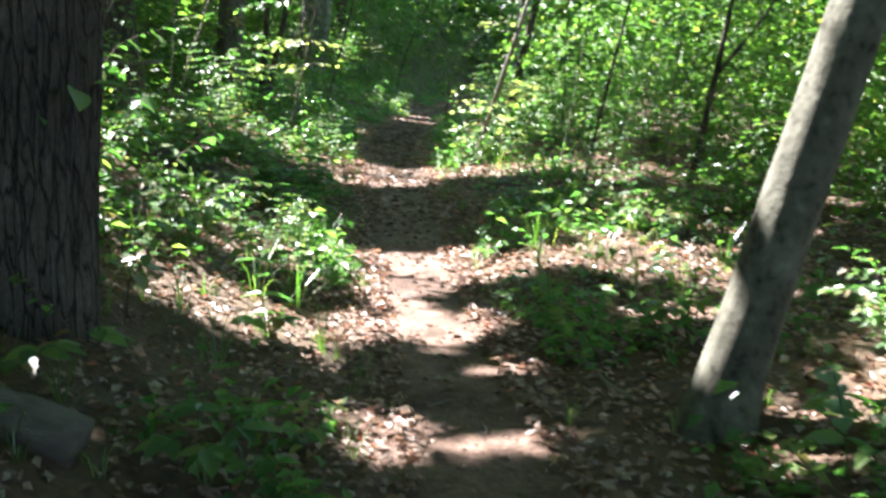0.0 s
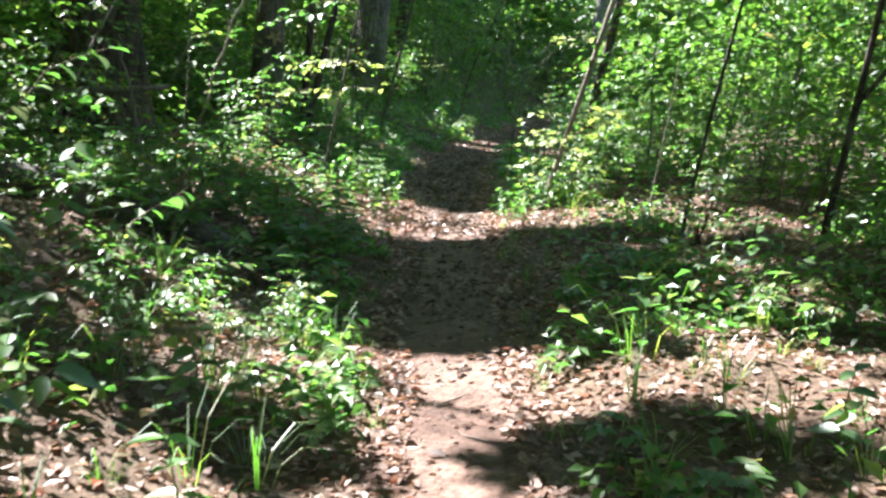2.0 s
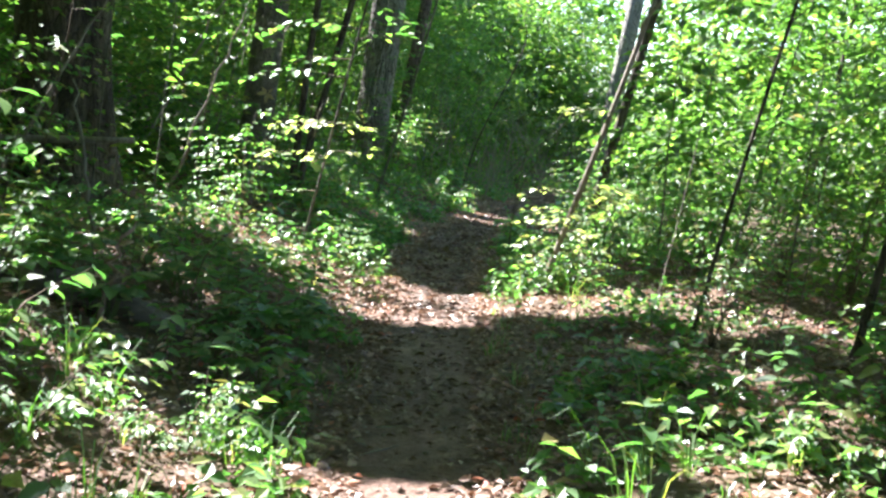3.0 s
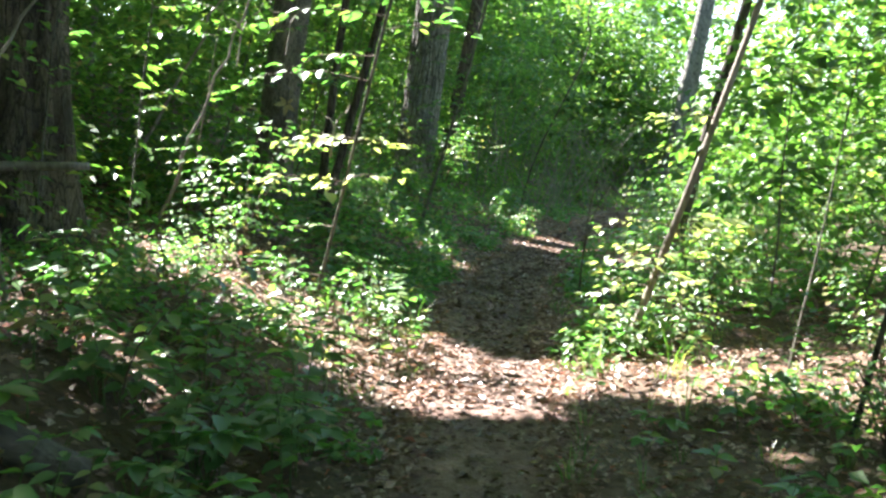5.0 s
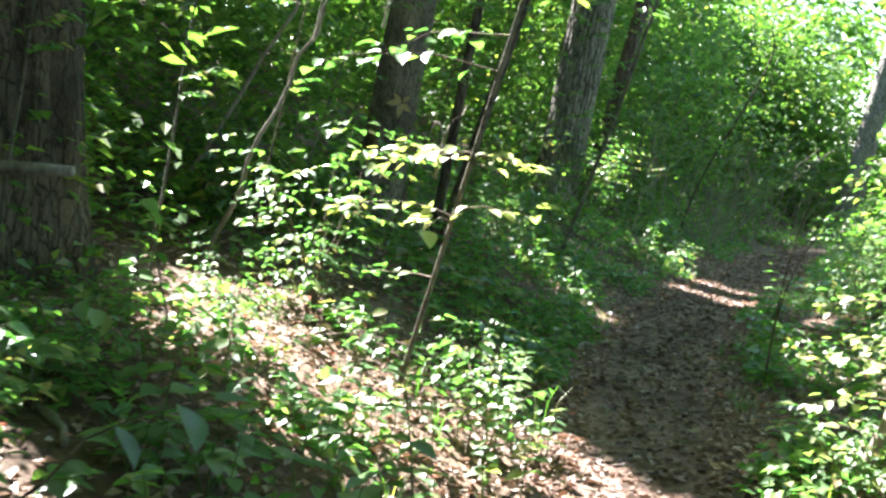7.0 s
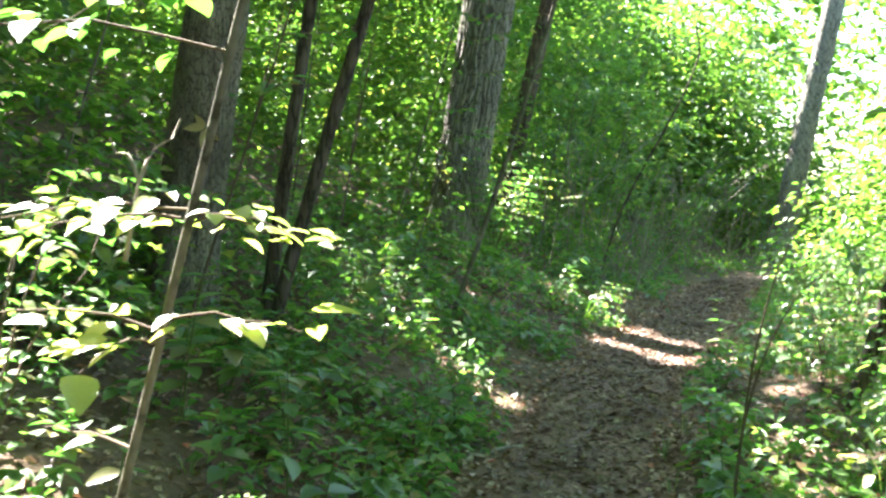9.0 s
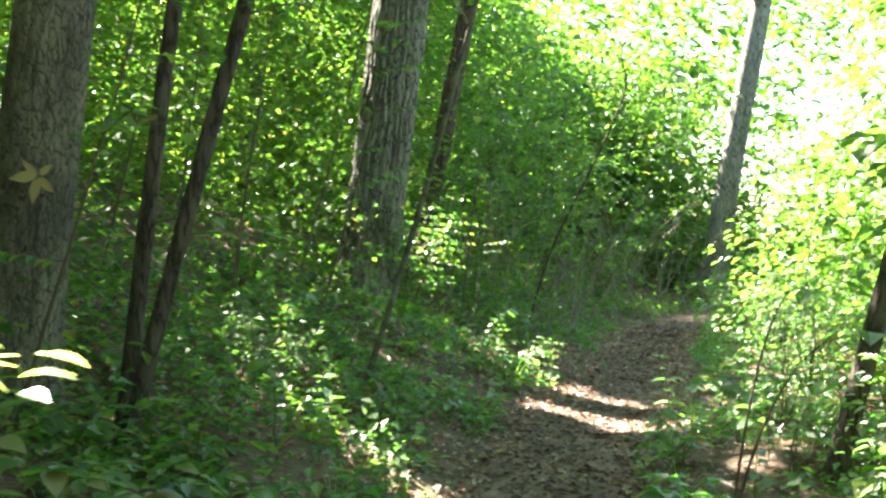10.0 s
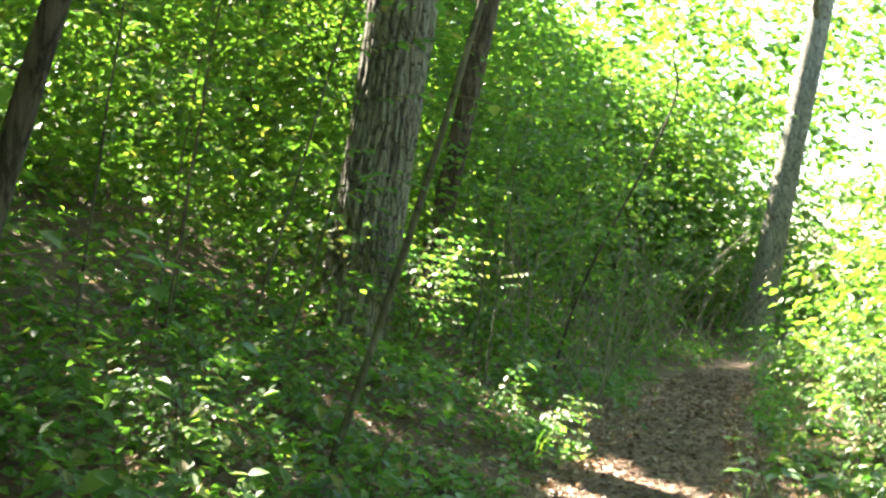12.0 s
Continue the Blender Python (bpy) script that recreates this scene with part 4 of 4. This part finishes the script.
LIT_SPRAYS = [(0.35, 3.1, 0.5, 0.08), (0.42, 0.4, 0.7, 0.08), (0.55, 3.4, 0.5, 0.08), (0.62, 5.4, 0.6, 0.09), (0.72, 2.9, 0.5, 0.09), (0.76, 4.4, 0.45, 0.1), (0.8, 0.2, 0.5, 0.09), (0.84, 3.6, 0.45, 0.09), (0.9, 5.9, 0.45, 0.1),
              (1.02, 3.1, 0.62, 0.075), (1.08, 0.05, 0.62, 0.13), (1.05, 6.0, 0.5, 0.12), (1.0, 0.5, 0.5, 0.12), (1.9, 3.3, 0.5, 0.1), (2.3, 0.3, 0.7, 0.1)]
for k, (top, a, ln, size) in enumerate(LIT_SPRAYS):
    h = top - sapling_lit.location.z
    spray(sapling_lit, (0.33 * h, 0.05 * h, h), a, ln, size, 230 + k, 0.03, SUNLIT_LEAF)
for k, t in enumerate([t for t in TREES if t[3] < 7.5]):
    for q in range(5):
        h = 1.2 + 0.6 * q
        gx0, gy0 = (t[1] - t[0].location.x) / t[3], (t[2] - t[0].location.y) / t[3]
        if t[0] not in (sapling_bank, sapling_lit):
            spray(t[0], (gx0 * h, gy0 * h, h), q * 2.4 + k, 0.7, 0.1, 260 + 10 * k + q)
M_FADED = leaf_material("faded leaf", [(0.0, (0.34, 0.27, 0.14)), (1.0, (0.42, 0.33, 0.18))], thin=0.2, gloss=0.05, tint=(1, 0.85, 0.6), island=False)
FADED = leaf_mesh("leaf", 1.0, 0.42, 0.05, M_FADED)
fan = thing("faded_creeper", "fan of faded tan leaflets caught on a trunk", "plant", at=(-3.42, 19.58, 2.03))
for turn, ln in ((3.05, 0.15), (3.9, 0.11), (5.6, 0.09), (0.75, 0.12), (1.75, 0.14)):
    ob = part("leaflet", FADED, fan)
    ob.matrix_basis = Euler((1.57, turn, 0.0)).to_matrix().to_4x4() @ Euler((0.5 * math.sin(9 * turn), -0.15, 0.0)).to_matrix().to_4x4() @ Matrix.Translation((0.01, 0, 0)) @ Matrix.Diagonal((ln, ln, ln, 1))




# ---------------------------------------------------------------- dead wood
def log(name, label, a, b, r0, r1, seed, material=M_DEAD, sides=16, sink=0.25, on_ground=True):
    r = np.random.default_rng(seed)
    s = np.linspace(0, 1, 14)
    xs, ys = a[0] + (b[0] - a[0]) * s + r.normal(0, 0.02, 14), a[1] + (b[1] - a[1]) * s + r.normal(0, 0.02, 14)
    rad = (r0 + (r1 - r0) * s) * (1 + r.normal(0, 0.04, 14))
    zs = land(xs, ys) + rad * (1 - sink) if on_ground else a[2] + (b[2] - a[2]) * s
    line = np.stack([xs, ys, zs], 1)
    line = np.concatenate([line[:1], line, line[-1:]])
    rad = np.concatenate([[0.001], rad, [0.001]])
    root = thing(name, label, "dead wood", at=(float(xs[0]), float(ys[0]), float(zs[0])))
    part("stem", mesh_of("stem", *tube(line - line[0], rad, sides), material, True), root)
    return root


log("fallen_log", "weathered grey-brown log lying below the big tree", (-2.6, 3.75), (-1.2, 3.6), 0.1, 0.09, 301, M_LOG)
log("fallen_log", "dark rotting log lying along the bank", (-3.9, 10.0), (-1.9, 10.7), 0.13, 0.08, 302, M_LOG)
log("fallen_branch", "bare pale branch lying against a trunk", (-5.2, 14.1, 1.36), (-3.42, 14.15, 1.41), 0.045, 0.03, 303, M_DEAD, 10, on_ground=False)
log("fallen_branch", "thin dead branch among herbs on the bank", (-3.7, 13.9), (-2.6, 12.9), 0.025, 0.015, 304, M_DEAD, 8)
log("fallen_branch", "thin dead branch lying beside the path", (0.55, 6.3), (0.85, 4.9), 0.018, 0.01, 305, M_DEAD, 8)
log("fallen_branch", "crooked dead stick at the path edge", (-1.55, 19.2), (-1.3, 19.9), 0.02, 0.012, 306, M_DEAD, 8)
log("dead_stalk", "reddish-brown broken dead stalk on the bank", (-2.3, 10.3, 0.35), (-2.12, 10.4, 1.02), 0.02, 0.01, 307, M_LITTER, 8, on_ground=False)


# ---------------------------------------------------------------- thin whips and a vine
def whip(label, height, lean, seed):
    """A thin understorey stem with a few loose leaves near its top."""
    r = np.random.default_rng(seed)
    root = thing("whip_stem", label, "sapling", "thin understorey stems")
    s = np.linspace(0, 1, 10)
    line = np.stack([lean[0] * height * s + r.normal(0, 0.02, 10) * s, lean[1] * height * s + r.normal(0, 0.02, 10) * s, height * s - 0.05], 1)
    stem = part("stem", mesh_of("stem", *tube(line, 0.011 * (1.1 - 0.75 * s), 6), M_BARK_PALE if seed % 2 else M_TWIG, True), root)
    items = []
    for k in range(5):
        t = r.uniform(0.35, 1.0)
        c = np.array([np.interp(t, s, line[:, i]) for i in range(3)])
        a, ln = r.uniform(0, 6.28), r.uniform(0.3, 0.7)
        twig = np.stack([c + np.array([np.cos(a) * ln * q, np.sin(a) * ln * q, 0.15 * ln * q]) for q in (0, 0.35, 0.7, 1.0)])
        part("twig", mesh_of("twig", *tube(twig, [0.005, 0.004, 0.003, 0.001], 4), M_TWIG, True), stem)
        for w in range(10):
            g, e = a + (1 if w % 2 else -1) * r.uniform(0.4, 1.1), r.uniform(-0.1, 0.4)
            dd = np.array([np.cos(g) * np.cos(e), np.sin(g) * np.cos(e), -np.sin(e)])
            sd = unit(np.cross(dd, np.array([r.normal(0, 0.2), r.normal(0, 0.2), 1.0])))
            q = twig[0] + (twig[3] - twig[0]) * (0.15 + 0.085 * w)
            items.append((q, dd, sd, np.cross(sd, dd), 0.1 * r.uniform(0.7, 1.2), 0.055, 0.15))
    part("foliage", mesh_of("foliage", *broad_leaves(items), M_HERB), stem)
    return root


r = np.random.default_rng(91)
WHIPS = [whip("thin bare-stemmed sapling with loose leaves", 3.2, (0.18, 0.0), 92), whip("thin pale sapling leaning among leaves", 4.0, (0.25, 0.05), 93), whip("thin arching understorey stem", 2.4, (0.3, -0.1), 94), whip("pale thin upright sapling stem", 3.6, (0.08, 0.05), 95)]
spots = np.concatenate([scatter(16, 11, 26, 1.9, 3.6, r, (-1,)), scatter(12, 26, 36, 1.2, 3.5, r, (-1,)), scatter(16, 11, 34, 1.3, 4.5, r, (1,))])
for k, (x, y, z) in enumerate(spots):
    m = put(None, float(x), float(y), r.uniform(-0.5, 0.5), r.uniform(0.75, 1.2))
    if k < 4:
        WHIPS[k].matrix_basis = m
    else:
        copy_thing(WHIPS[k % 4], m)
s = np.linspace(0, 1, 25)
knots = np.array([(-1.3, 30, 0.1), (-1.0, 30, 1.4), (-0.25, 30.1, 2.9), (0.1, 30.1, 3.8), (-0.05, 30, 4.15), (0.05, 30, 4.5), (0.4, 30, 4.6)])
line = np.stack([np.interp(s, np.linspace(0, 1, 7), knots[:, i]) for i in range(3)], 1)
for q in range(3):
    line[1:-1] = 0.25 * line[:-2] + 0.5 * line[1:-1] + 0.25 * line[2:]
root = thing("vine", "thin dark curling woody vine over the path", "vine", at=(-1.3, 30, 0.1))
part("stem", mesh_of("stem", *tube(line - line[0], 0.017 * (1.1 - 0.6 * s), 8), M_BARK_DARK, True), root)
copy_thing(WHIPS[2], put(None, 1.2, 9.6, 0.2, 0.42))
log("fallen_branch", "short pale dead stick among herbs", (-1.95, 30.6, 0.45), (-1.5, 30.4, 0.72), 0.022, 0.016, 308, M_DEAD, 8, on_ground=False)
for a, b in (((-4.5, 13.3), (-3.5, 14.0, 2.9)), ((-3.9, 16.6), (-3.0, 16.9, 3.1)), ((-3.1, 12.4), (-3.35, 12.6, 1.9)), ((-4.6, 17.5), (-3.3, 17.9, 3.6))):
    log("dead_sapling", "bare pale dead stem leaning on the bank", (*a, float(land(*a)) - 0.05), b, 0.022, 0.008, int(100 * abs(a[0])), M_DEAD, 8, on_ground=False)
bow = np.linspace(0, 1, 12)
twig_arch = thing("arching_twig", "dark bare twig bowing over beside the path", "shrub", at=(0.02, 18.6, float(land(0.02, 18.6))))
for reach, rise, off in ((0.42, 1.42, 0.0), (0.2, 1.62, 0.05)):
    part("stem", mesh_of("stem", *tube(np.stack([reach * bow ** 2.4 + off * bow, 0.1 * bow, rise * (1.12 * bow - 0.14 * bow ** 5) - 0.04], 1), 0.009 * (1.1 - 0.7 * bow), 6), M_TWIG, True), twig_arch)


# ---------------------------------------------------------------- bare stems
def forked_twig(parent, foot, rise, spread_x, r0):
    """A pale bare twig with two prongs, on a sapling."""
    a = np.array(foot, float)
    mid = a + np.array([0.06 * rise, 0.02, 0.55 * rise])
    t = np.linspace(0, 1, 6)[:, None]
    lines = [a + (mid - a) * t]
    for dx, dz in ((-spread_x, 0.3 * rise), (spread_x, 0.45 * rise)):
        line = mid + np.array([dx, 0.03, dz]) * t
        line[1:-1, 2] += 0.03 * np.sin(t[1:-1, 0] * 5)
        lines.append(line)
    for k, line in enumerate(lines):
        part("twig", mesh_of("twig", *tube(line, r0 * (1.0 - 0.5 * t[:, 0]) * (1.0 if k == 0 else 0.7), 6), M_DEAD, True), parent)


base = np.array(sapling_bank.location)
for x, z, rise, wide in ((-1.98, 1.5, 0.42, 0.11), (-2.75, 2.2, 0.5, 0.16), (-2.35, 2.3, 0.45, 0.2)):
    forked_twig(sapling_bank, np.array((x, 15.45, z)) - base, rise, wide, 0.009)

r = np.random.default_rng(333)
stems = []
for q in range(170):
    y0 = r.uniform(29, 42)
    x0 = float(trail_x(y0)) - 1.0 - 4.0 * r.random() ** 1.5
    h, a = r.uniform(0.9, 2.8), r.normal(0.1, 0.4)
    t = np.linspace(0, 1, 6)
    stems.append(tube(np.stack([x0 + a * h * t + 0.1 * np.sin(3 * t + q), y0 + r.normal(0, 0.25) * h * t, float(land(x0, y0)) - 0.05 + h * (t - 0.15 * t ** 3)], 1), 0.011 * (1.1 - 0.7 * t), 5))
tagged(new("thicket_stems", mesh_of("thicket_stems", *joined(stems), M_DEAD, True)), "tangle of thin bare brown stems in the thicket", "stems", kind="stuff")
